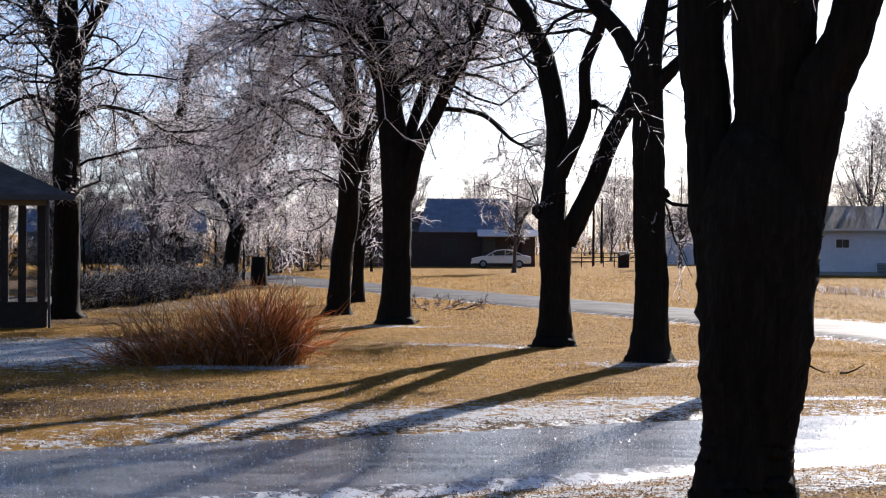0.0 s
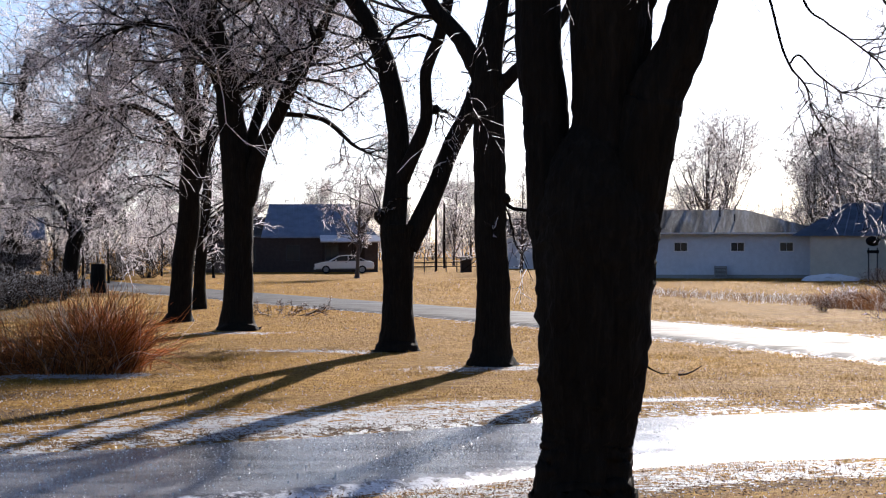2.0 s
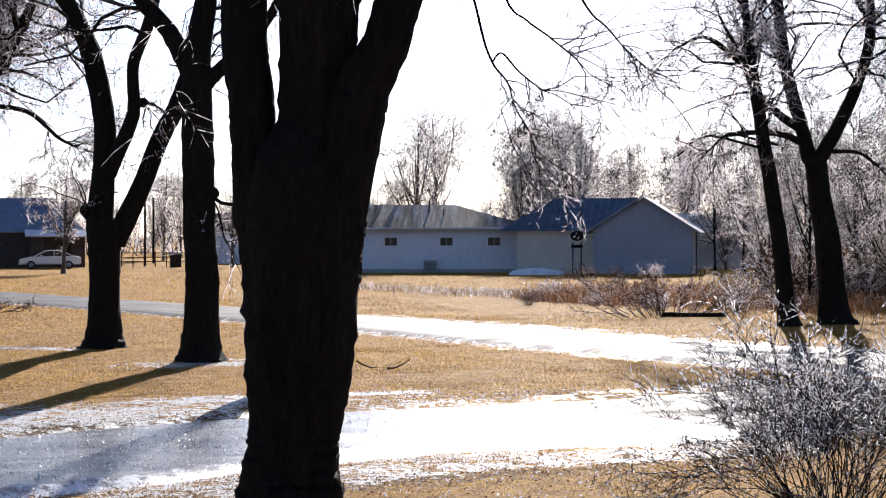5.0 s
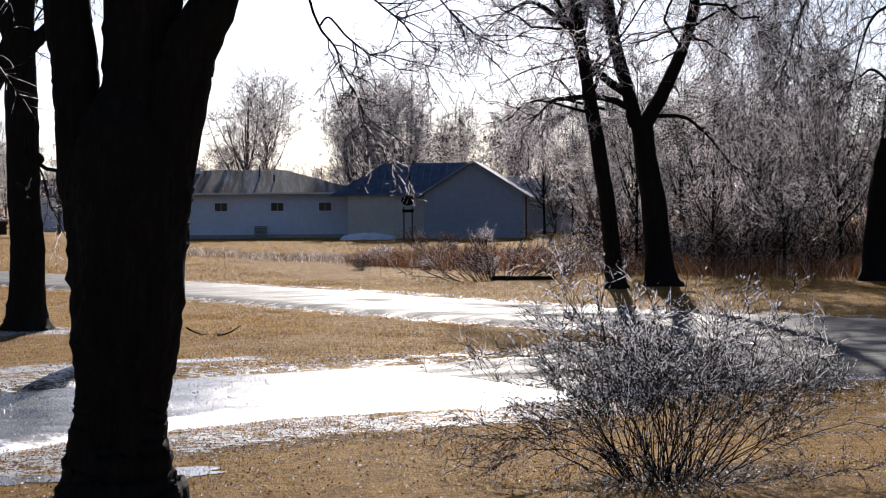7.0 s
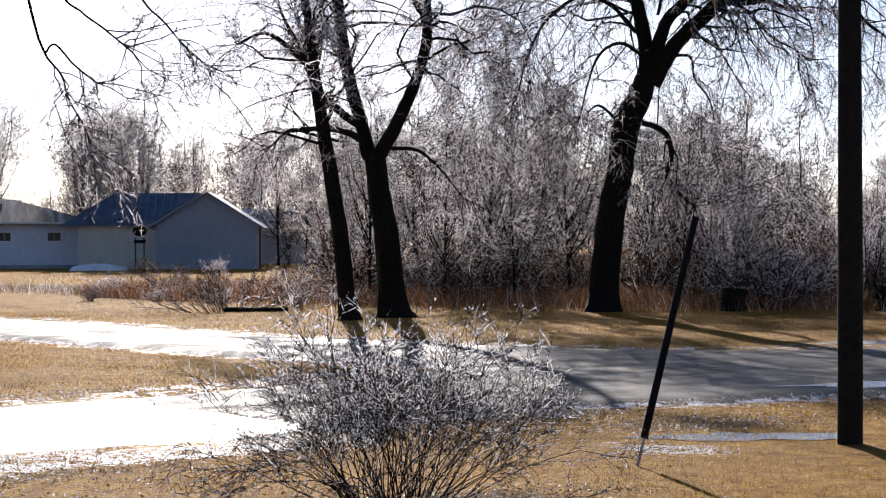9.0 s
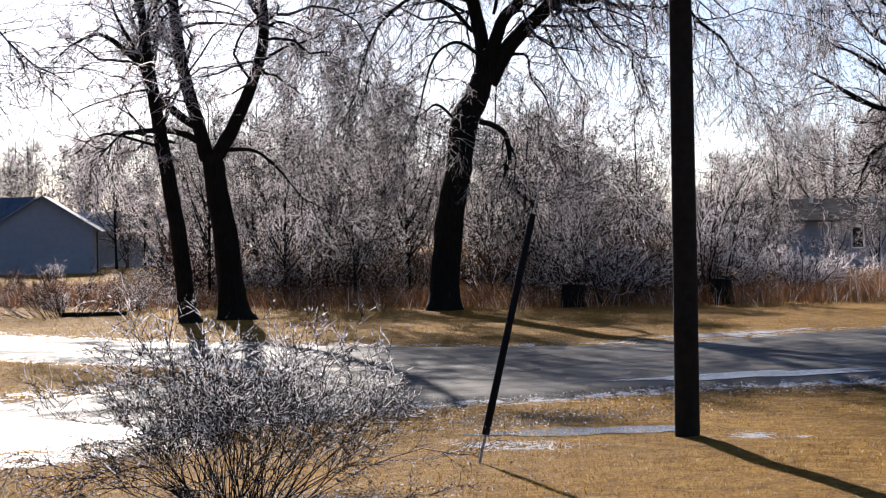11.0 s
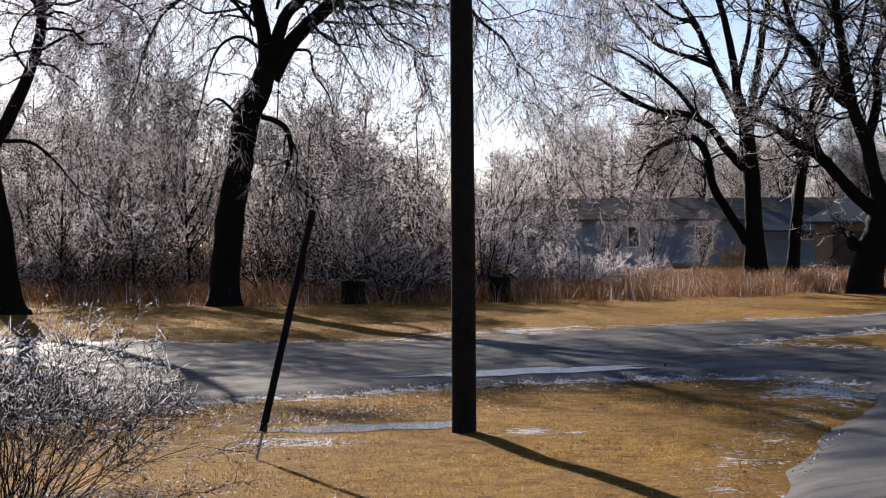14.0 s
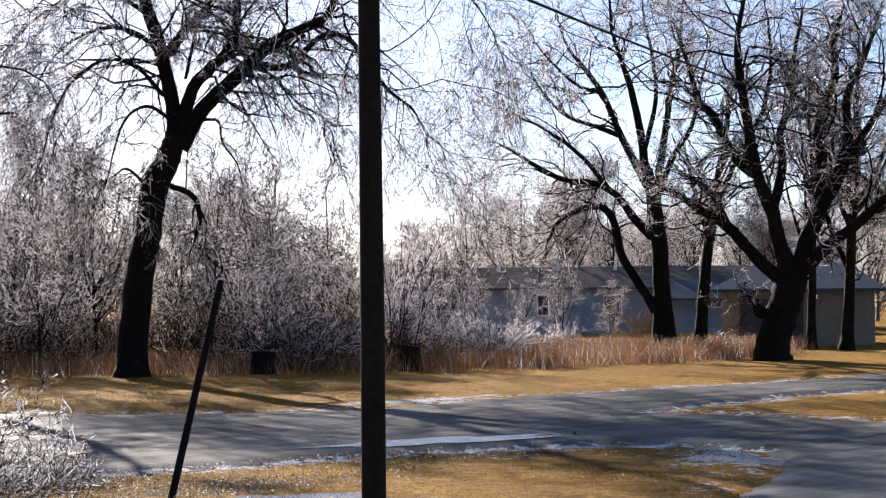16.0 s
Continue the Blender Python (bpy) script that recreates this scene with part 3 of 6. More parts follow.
TWIN_STEM[2].append([(-0.04, 2.69, 0.00, 0.320), (0.07, 4.02, 0.13, 0.266), (0.09, 5.22, 0.25, 0.253), (-0.17, 6.69, 0.40, 0.240), (-0.64, 7.82, 0.51, 0.200), (-1.31, 8.95, 0.63, 0.160), (-1.70, 10.82, 0.81, 0.093)])
TWIN_STEM[2].append([(0.16, 4.02, -0.00, 0.186), (0.67, 5.15, -0.17, 0.160), (0.77, 5.62, -0.24, 0.147), (0.75, 6.55, -0.38, 0.133), (1.12, 7.55, -0.53, 0.133), (1.36, 8.95, -0.74, 0.107), (1.23, 10.82, -1.02, 0.067)])
TWIN_STEM[2].append([(0.29, 2.42, 0.00, 0.266), (0.89, 3.69, 0.19, 0.226), (1.36, 4.89, 0.37, 0.213), (1.78, 5.75, 0.50, 0.200), (2.29, 7.35, 0.74, 0.160), (2.56, 9.48, 1.06, 0.120), (2.42, 11.62, 1.38, 0.067)])
TWIN_STEM[2].append([(0.83, 5.62, 0.00, 0.080), (0.99, 5.70, 0.00, 0.120), (1.04, 5.59, 0.00, 0.040)])
TWIN_STEM[2].append([(-0.17, 2.89, 0.00, 0.093), (-0.35, 3.16, 0.00, 0.160), (-0.37, 3.29, 0.00, 0.067)])
FROSTED_TREE = (-1.35, 54.20), 1.4, []
FROSTED_TREE[2].append([(0.00, -0.15, 0.00, 0.595), (0.00, 0.38, 0.00, 0.446), (0.03, 2.03, 0.00, 0.413), (0.00, 3.85, 0.00, 0.430), (-0.17, 6.16, 0.00, 0.380), (-0.40, 7.82, 0.00, 0.314), (-0.86, 9.47, 0.00, 0.248), (-1.36, 11.45, 0.00, 0.182), (-1.69, 13.44, 0.00, 0.099)])
FROSTED_TREE[2].append([(0.21, 3.69, -0.00, 0.281), (0.59, 5.09, -0.28, 0.231), (1.12, 6.16, -0.50, 0.198), (1.62, 7.32, -0.73, 0.182), (2.28, 8.48, -0.96, 0.149), (2.94, 10.13, -1.29, 0.099)])
FROSTED_TREE[2].append([(0.33, 4.18, 0.00, 0.182), (0.33, 5.34, 0.23, 0.182), (0.88, 7.16, 0.59, 0.149), (1.54, 8.64, 0.89, 0.132), (2.12, 10.46, 1.26, 0.083)])
FROSTED_TREE[2].append([(1.04, 6.33, 0.00, 0.074), (2.45, 6.16, 0.00, 0.066), (3.35, 5.42, 0.00, 0.050), (3.85, 5.14, 0.00, 0.025)])
FROSTED_TREE[2].append([(-0.20, 6.16, 0.00, 0.198), (-0.69, 7.49, 0.40, 0.165), (-1.19, 9.14, 0.89, 0.132), (-2.35, 10.46, 1.29, 0.083)])
FROSTED_TREE[2].append([(-0.36, 7.49, -0.00, 0.132), (-1.36, 8.48, -0.30, 0.099), (-2.68, 8.81, -0.40, 0.066), (-3.83, 8.48, -0.30, 0.033)])
FROSTED_B = (-3.40, 60.12), 3.2, []
FROSTED_B[2].append([(0.00, -0.17, 0.00, 0.514), (0.02, 0.31, 0.00, 0.367), (0.11, 1.96, 0.00, 0.348), (0.29, 3.25, 0.00, 0.348), (0.37, 5.63, 0.00, 0.275), (0.40, 7.46, 0.00, 0.238), (0.13, 9.48, 0.00, 0.183), (-0.15, 11.68, 0.00, 0.110)])
FROSTED_B[2].append([(0.37, 3.98, 0.00, 0.220), (1.05, 5.81, 0.37, 0.165), (1.69, 7.46, 0.70, 0.128), (2.42, 9.12, 1.03, 0.083)])
FROSTED_B[2].append([(0.31, 5.08, -0.00, 0.147), (-0.51, 6.36, -0.39, 0.110), (-1.61, 6.91, -0.55, 0.073), (-2.90, 6.55, -0.44, 0.037)])
FROSTED_B[2].append([(0.26, 6.55, 0.00, 0.128), (-0.70, 8.01, 0.29, 0.092), (-1.98, 8.93, 0.48, 0.055)])
FROSTED_C = (-3.27, 70.62), 2.6, []
FROSTED_C[2].append([(0.00, -0.13, 0.00, 0.280), (0.04, 1.21, 0.00, 0.216), (0.17, 2.93, 0.00, 0.216), (0.34, 5.09, 0.00, 0.172), (0.17, 7.24, 0.00, 0.129), (0.60, 9.83, 0.00, 0.086)])
FROSTED_C[2].append([(0.17, 3.36, 0.00, 0.108), (-0.69, 4.44, 0.32, 0.075), (-1.77, 4.66, 0.39, 0.054), (-2.85, 4.01, 0.19, 0.032)])
PORCH_TREE = (-11.59, 56.93), 11.5, []
PORCH_TREE[2].append([(0.00, -0.16, 0.00, 0.608), (0.00, 0.40, 0.00, 0.451), (0.03, 2.83, 0.00, 0.399), (0.03, 5.43, 0.00, 0.382), (0.07, 7.52, 0.00, 0.382), (0.03, 9.25, 0.00, 0.313), (0.07, 11.51, 0.00, 0.226), (-0.10, 14.29, 0.00, 0.122)])
PORCH_TREE[2].append([(-0.07, 7.34, 0.00, 0.226), (-0.45, 8.73, 0.28, 0.191), (-1.06, 9.95, 0.52, 0.139), (-1.84, 11.51, 0.83, 0.087)])
PORCH_TREE[2].append([(0.21, 7.52, -0.00, 0.226), (0.59, 8.73, -0.24, 0.191), (1.20, 9.77, -0.45, 0.156), (1.98, 11.34, -0.76, 0.087)])
PORCH_TREE[2].append([(0.24, 6.13, -0.00, 0.104), (1.11, 6.48, -0.10, 0.069), (2.15, 6.30, -0.05, 0.043), (3.02, 5.78, -0.00, 0.026)])
PORCH_TREE[2].append([(-0.19, 6.30, 0.00, 0.104), (-0.97, 6.82, 0.16, 0.069), (-1.84, 6.48, 0.05, 0.043), (-2.71, 5.78, 0.00, 0.026)])
LEAN_A = (-11.42, 99.48), 6.5, []
LEAN_A[2].append([(-0.06, -0.12, 0.00, 0.517), (0.00, 0.91, 0.00, 0.425), (0.30, 2.74, 0.00, 0.395), (0.97, 4.25, 0.00, 0.304), (1.88, 6.69, 0.00, 0.213), (2.80, 9.12, 0.00, 0.122)])
LEAN_A[2].append([(0.36, 3.04, 0.00, 0.213), (-0.85, 4.86, 0.36, 0.152), (-2.37, 6.69, 0.73, 0.091)])
LEAN_A[2].append([(0.97, 4.25, -0.00, 0.182), (2.80, 5.77, -0.30, 0.122), (4.62, 6.08, -0.36, 0.061)])
LEAN_B = (-20.76, 141.81), 8.3, []
LEAN_B[2].append([(-0.22, -0.17, 0.00, 0.954), (-0.13, 1.47, 0.00, 0.737), (0.48, 4.08, 0.00, 0.694), (1.08, 7.54, 0.00, 0.564), (0.65, 11.88, 0.00, 0.390), (1.52, 17.08, 0.00, 0.217)])
LEAN_B[2].append([(0.65, 5.81, 0.00, 0.347), (-1.52, 8.84, 0.61, 0.260), (-3.68, 11.88, 1.21, 0.130)])
LEAN_B[2].append([(0.87, 6.68, -0.00, 0.347), (3.68, 10.14, -0.69, 0.260), (6.29, 13.61, -1.39, 0.130)])
PAIR_SLIM = (22.06, 48.69), -24.4, []
PAIR_SLIM[2].append([(0.03, -0.16, 0.00, 0.374), (-0.03, 0.42, 0.00, 0.260), (-0.29, 2.70, 0.00, 0.228), (-0.67, 5.14, 0.00, 0.195), (-1.01, 7.26, 0.00, 0.163), (-1.19, 8.89, 0.00, 0.114), (-1.35, 10.19, 0.00, 0.065)])
PAIR_SLIM[2].append([(-1.01, 7.10, 0.00, 0.098), (-1.60, 7.75, 0.13, 0.081), (-2.41, 8.24, 0.23, 0.049), (-3.22, 7.91, 0.16, 0.024)])
PAIR_SLIM[2].append([(-0.29, 5.14, -0.00, 0.041), (-0.94, 5.31, -0.02, 0.041), (-1.68, 5.44, -0.03, 0.033), (-2.25, 4.98, -0.00, 0.024)])
PAIR_SLIM[2].append([(-0.78, 5.96, -0.00, 0.081), (-1.27, 7.42, -0.29, 0.065), (-1.92, 8.73, -0.55, 0.041)])
PAIR_FORK = (23.78, 49.30), -25.7, []
PAIR_FORK[2].append([(0.05, -0.22, 0.00, 0.634), (-0.05, 0.37, 0.00, 0.417), (-0.22, 2.20, 0.00, 0.367), (-0.48, 4.04, 0.00, 0.317), (-0.62, 4.87, 0.00, 0.317)])
PAIR_FORK[2].append([(-0.70, 4.71, 0.00, 0.217), (-0.95, 5.79, 0.11, 0.200), (-1.37, 7.38, 0.27, 0.184), (-1.59, 9.04, 0.43, 0.167), (-1.79, 10.88, 0.62, 0.083)])
PAIR_FORK[2].append([(-0.53, 4.62, -0.00, 0.217), (0.05, 5.62, -0.15, 0.200), (0.68, 7.04, -0.36, 0.167), (0.97, 8.38, -0.56, 0.150), (0.92, 10.38, -0.86, 0.083)])
PAIR_FORK[2].append([(-0.95, 5.62, 0.00, 0.117), (-1.62, 6.12, 0.10, 0.117), (-2.29, 6.87, 0.25, 0.100), (-2.45, 7.88, 0.45, 0.075), (-2.95, 9.04, 0.68, 0.042)])
PAIR_FORK[2].append([(-0.70, 5.12, 0.00, 0.117), (-1.62, 5.54, 0.04, 0.092), (-2.95, 5.51, 0.04, 0.067), (-3.45, 5.21, 0.01, 0.033)])
PAIR_FORK[2].append([(-0.12, 5.01, -0.00, 0.067), (0.72, 4.91, -0.00, 0.050), (1.38, 4.37, -0.00, 0.033), (2.05, 3.54, -0.00, 0.017)])
COTTONWOOD = (31.00, 49.13), -32.3, []
COTTONWOOD[2].append([(-0.04, -0.37, 0.00, 0.574), (-0.01, 0.50, 0.00, 0.470), (0.21, 2.94, 0.00, 0.438), (0.48, 4.69, 0.00, 0.403), (0.71, 5.91, 0.00, 0.438), (1.08, 6.62, 0.00, 0.385), (1.36, 7.50, 0.00, 0.299)])
COTTONWOOD[2].append([(1.29, 7.14, 0.00, 0.264), (1.30, 8.38, 0.19, 0.229), (1.06, 9.61, 0.37, 0.211), (0.79, 10.66, 0.53, 0.211), (0.45, 11.71, 0.70, 0.193), (0.14, 12.94, 0.89, 0.158), (0.07, 14.70, 1.15, 0.088)])
COTTONWOOD[2].append([(1.47, 7.58, -0.00, 0.246), (1.86, 8.91, -0.28, 0.194), (2.42, 9.53, -0.43, 0.176), (3.00, 10.12, -0.59, 0.159), (3.22, 11.05, -0.78, 0.124), (3.14, 12.47, -1.03, 0.088), (2.94, 14.06, -1.33, 0.053)])
COTTONWOOD[2].append([(1.47, 7.11, -0.00, 0.299), (2.06, 8.12, -0.12, 0.246), (2.82, 8.92, -0.23, 0.229), (3.62, 9.67, -0.33, 0.212), (4.33, 10.32, -0.43, 0.195), (5.22, 10.76, -0.52, 0.160), (5.97, 11.16, -0.61, 0.125), (6.48, 12.17, -0.71, 0.089), (7.03, 13.44, -0.84, 0.054)])
COTTONWOOD[2].append([(1.17, 10.05, 0.00, 0.158), (1.52, 10.63, 0.14, 0.141), (1.96, 11.12, 0.27, 0.141), (2.43, 11.66, 0.41, 0.123), (2.93, 12.64, 0.63, 0.088), (3.64, 13.90, 0.91, 0.053)])
COTTONWOOD[2].append([(3.79, 9.78, 0.00, 0.124), (4.50, 9.68, 0.07, 0.124), (5.07, 9.86, 0.13, 0.107), (5.75, 10.55, 0.21, 0.089), (6.29, 10.77, 0.27, 0.089), (6.86, 10.60, 0.32, 0.081), (7.36, 10.04, 0.36, 0.072), (8.08, 9.06, 0.43, 0.054), (8.89, 8.43, 0.53, 0.036), (9.33, 7.63, 0.59, 0.018)])
COTTONWOOD[2].append([(1.15, 5.91, 0.00, 0.088), (1.58, 5.77, 0.00, 0.088), (1.96, 5.47, 0.00, 0.088), (2.06, 4.86, 0.00, 0.079), (1.94, 4.24, 0.00, 0.070), (2.32, 3.66, 0.00, 0.053), (2.79, 3.31, 0.00, 0.035)])
COTTONWOOD[2].append([(0.96, 9.96, 0.00, 0.085), (0.22, 10.65, 0.30, 0.074), (-0.73, 10.90, 0.58, 0.063), (-1.76, 10.54, 0.83, 0.042), (-2.62, 9.74, 1.08, 0.031), (-3.13, 8.52, 1.30, 0.021)])
COTTONWOOD[2].append([(0.99, 8.73, -0.00, 0.074), (0.13, 9.60, -0.37, 0.063), (-0.82, 9.76, -0.62, 0.053), (-1.77, 9.05, -0.83, 0.042), (-2.37, 7.91, -1.04, 0.031), (-2.63, 6.78, -1.23, 0.021)])
COTTONWOOD[2].append([(0.62, 11.18, 0.00, 0.074), (-0.55, 11.87, 0.14, 0.063), (-1.75, 11.85, 0.25, 0.052), (-2.95, 11.13, 0.36, 0.042), (-3.80, 10.07, 0.46, 0.031), (-4.31, 8.68, 0.55, 0.021)])
COTTONWOOD[2].append([(1.16, 8.02, -0.00, 0.064), (0.50, 8.37, -0.15, 0.053), (-0.14, 8.01, -0.26, 0.042), (-0.49, 7.14, -0.37, 0.032), (-0.75, 6.09, -0.54, 0.021)])
COTTONWOOD[2].append([(1.94, 7.94, 0.00, 0.053), (2.64, 7.94, 0.00, 0.042), (2.81, 7.24, 0.00, 0.032), (3.25, 6.62, 0.00, 0.026), (3.42, 5.91, 0.00, 0.016)])
COTTONWOOD[2].append([(5.40, 10.69, 0.00, 0.053), (4.95, 10.27, 0.00, 0.043), (5.21, 9.39, 0.00, 0.032), (5.65, 8.68, 0.00, 0.022), (6.00, 7.97, 0.00, 0.011)])
COTTONWOOD[2].append([(6.48, 12.17, 0.00, 0.053), (8.29, 12.93, 0.59, 0.043), (10.11, 12.78, 1.10, 0.043), (11.02, 12.07, 1.36, 0.032), (11.57, 11.36, 1.55, 0.022), (12.02, 10.46, 1.74, 0.011)])
COTTONWOOD[2].append([(0.49, 5.91, 0.00, 0.053), (-0.15, 6.44, 0.00, 0.042), (-0.49, 6.26, 0.00, 0.021)])
COTTONWOOD[2].append([(1.65, 9.26, 0.00, 0.053), (1.83, 10.06, 0.00, 0.053), (1.96, 10.71, 0.00, 0.035)])
APPLE = (53.00, 41.74), -51.8, []
APPLE[2].append([(0.05, -0.34, 0.00, 0.687), (0.06, 0.36, 0.00, 0.566), (0.32, 1.37, 0.00, 0.566), (0.63, 2.38, 0.00, 0.566), (0.94, 3.19, 0.00, 0.525)])
APPLE[2].append([(0.63, 2.69, 0.00, 0.283), (-0.26, 3.40, 0.23, 0.223), (-1.05, 4.33, 0.47, 0.203), (-1.74, 5.05, 0.67, 0.184), (-2.54, 5.51, 0.85, 0.143), (-3.35, 6.10, 1.05, 0.103), (-4.06, 6.42, 1.20, 0.061)])
APPLE[2].append([(0.73, 2.99, -0.00, 0.323), (0.35, 4.21, -0.26, 0.264), (0.07, 5.43, -0.51, 0.244), (-0.42, 6.66, -0.77, 0.203), (-0.70, 8.29, -1.10, 0.183), (-0.94, 9.93, -1.43, 0.143), (-1.06, 11.36, -1.71, 0.102), (-0.74, 12.99, -2.02, 0.051)])
APPLE[2].append([(-0.32, 6.55, 0.00, 0.183), (-1.01, 7.08, 0.17, 0.162), (-1.51, 7.80, 0.35, 0.163), (-1.96, 8.83, 0.56, 0.143), (-2.50, 9.46, 0.73, 0.122), (-2.89, 10.80, 0.99, 0.082), (-3.28, 12.05, 1.25, 0.041)])
APPLE[2].append([(1.03, 3.09, -0.00, 0.323), (1.35, 4.40, -0.13, 0.283), (1.80, 5.40, -0.24, 0.263), (2.26, 6.20, -0.33, 0.242), (2.77, 7.20, -0.45, 0.221), (3.36, 7.43, -0.49, 0.141)])
APPLE[2].append([(1.65, 5.00, 0.00, 0.222), (1.87, 6.81, 0.55, 0.202), (1.79, 8.03, 0.91, 0.202), (1.90, 9.04, 1.21, 0.162), (2.41, 10.24, 1.59, 0.141), (2.39, 11.66, 2.01, 0.101), (2.75, 12.86, 2.38, 0.061)])
APPLE[2].append([(2.26, 6.20, 0.00, 0.202), (2.78, 7.80, 0.34, 0.162), (2.80, 9.42, 0.65, 0.141), (3.41, 10.82, 0.95, 0.101), (4.02, 12.41, 1.29, 0.060)])
APPLE[2].append([(1.13, 3.19, -0.00, 0.283), (2.14, 4.18, -0.42, 0.222), (2.93, 4.78, -0.72, 0.181), (3.73, 5.47, -1.04, 0.161), (4.72, 6.35, -1.43, 0.120), (5.71, 7.74, -1.94, 0.060)])
APPLE[2].append([(0.07, 5.33, 0.00, 0.183), (0.48, 6.84, 0.00, 0.162), (0.36, 8.06, 0.00, 0.142), (0.81, 9.27, 0.00, 0.101), (0.94, 10.89, 0.00, 0.081), (1.25, 12.51, 0.00, 0.041)])
APPLE[2].append([(-1.44, 4.84, 0.00, 0.122), (-1.93, 5.87, 0.11, 0.102), (-2.63, 6.50, 0.20, 0.082), (-3.24, 6.92, 0.28, 0.041)])
APPLE[2].append([(-0.42, 6.45, -0.00, 0.122), (-0.81, 7.48, -0.22, 0.101), (-0.19, 8.89, -0.49, 0.081), (0.13, 10.51, -0.82, 0.061), (0.05, 12.14, -1.14, 0.041)])
APPLE[2].append([(2.77, 7.20, 0.00, 0.141), (3.67, 8.59, 0.33, 0.121), (4.57, 10.18, 0.70, 0.101), (4.99, 11.97, 1.05, 0.060)])
APPLE[2].append([(-0.24, 1.58, 0.00, 0.183), (-0.44, 1.78, 0.00, 0.244), (-0.56, 1.89, 0.00, 0.101)])
YARD_TREE = (55.18, 48.63), -48.6, []
YARD_TREE[2].append([(-0.07, 0.07, 0.00, 0.580), (-0.09, 0.85, 0.00, 0.446), (-0.17, 2.85, 0.00, 0.335), (-0.30, 5.08, 0.00, 0.312), (-0.57, 6.87, 0.00, 0.245), (-0.79, 7.55, 0.00, 0.223)])
YARD_TREE[2].append([(-0.41, 1.74, 0.00, 0.201), (-1.06, 2.86, 0.26, 0.178), (-1.71, 3.98, 0.52, 0.168), (-2.03, 5.33, 0.79, 0.157), (-2.59, 5.90, 0.94, 0.134), (-3.48, 5.75, 1.01, 0.112), (-4.27, 5.31, 1.05, 0.090), (-4.73, 4.47, 1.02, 0.045)])
YARD_TREE[2].append([(-0.49, 4.64, -0.00, 0.201), (-1.25, 5.43, -0.22, 0.167), (-1.91, 6.33, -0.44, 0.134), (-2.80, 6.80, -0.63, 0.112), (-3.92, 6.93, -0.82, 0.101), (-5.04, 7.51, -1.08, 0.090), (-6.04, 8.13, -1.31, 0.056), (-6.61, 8.44, -1.44, 0.034)])
YARD_TREE[2].append([(-0.62, 6.65, 0.00, 0.201), (-1.23, 7.78, 0.39, 0.157), (-1.77, 8.91, 0.76, 0.134), (-2.42, 10.49, 1.27, 0.112), (-3.20, 11.64, 1.69, 0.090), (-3.86, 12.55, 2.02, 0.056), (-4.19, 13.47, 2.31, 0.034)])
YARD_TREE[2].append([(-0.74, 7.32, -0.00, 0.178), (-0.88, 8.67, -0.27, 0.157), (-1.20, 10.24, -0.59, 0.134), (-1.63, 11.60, -0.87, 0.090), (-1.95, 12.73, -1.11, 0.067), (-2.05, 14.08, -1.38, 0.034)])
YARD_TREE[2].append([(-0.36, 5.53, 0.00, 0.178), (-0.17, 7.31, 0.36, 0.156), (0.12, 9.10, 0.72, 0.134), (0.36, 10.88, 1.08, 0.100), (0.71, 12.66, 1.44, 0.067), (0.85, 14.45, 1.80, 0.033)])
YARD_TREE[2].append([(-1.77, 8.69, 0.00, 0.112), (-2.77, 9.15, 0.44, 0.090), (-3.89, 9.63, 0.93, 0.079), (-4.78, 10.55, 1.42, 0.056), (-5.33, 11.46, 1.80, 0.034)])
YARD_TREE[2].append([(-2.02, 6.34, -0.00, 0.112), (-3.01, 7.59, -0.48, 0.090), (-3.90, 8.39, -0.83, 0.079), (-4.80, 8.97, -1.15, 0.056), (-5.58, 9.32, -1.39, 0.034)])
YARD_TREE[2].append([(-0.17, 6.64, 0.00, 0.134), (0.44, 7.97, 0.29, 0.112), (1.11, 9.08, 0.55, 0.089), (1.46, 10.63, 0.86, 0.067), (1.92, 12.19, 1.19, 0.033)])
YARD_TREE[2].append([(-2.43, 10.38, -0.00, 0.090), (-3.43, 10.74, -0.21, 0.068), (-4.43, 11.67, -0.48, 0.045), (-4.99, 12.36, -0.65, 0.027)])
YARD_TREE[2].append([(-0.78, 8.00, 0.00, 0.112), (-0.31, 10.00, 0.21, 0.089), (-0.40, 11.80, 0.38, 0.067), (-0.72, 13.37, 0.54, 0.045), (-0.81, 14.95, 0.70, 0.022)])
YARD_TREE_B = (55.92, 47.52), -49.6, []
YARD_TREE_B[2].append([(-0.03, 0.40, 0.00, 0.289), (0.03, 1.06, 0.00, 0.244), (0.20, 2.83, 0.00, 0.222), (0.45, 5.05, 0.00, 0.178), (0.75, 6.82, 0.00, 0.155), (1.11, 8.81, 0.00, 0.111), (1.24, 10.59, 0.00, 0.067)])
YARD_TREE_B[2].append([(0.40, 4.61, 0.00, 0.111), (-0.13, 6.39, 0.37, 0.089), (-0.44, 7.95, 0.69, 0.044)])
YARD_TREE_B[2].append([(0.56, 5.71, -0.00, 0.111), (1.42, 7.47, -0.39, 0.089), (1.87, 9.02, -0.71, 0.044)])

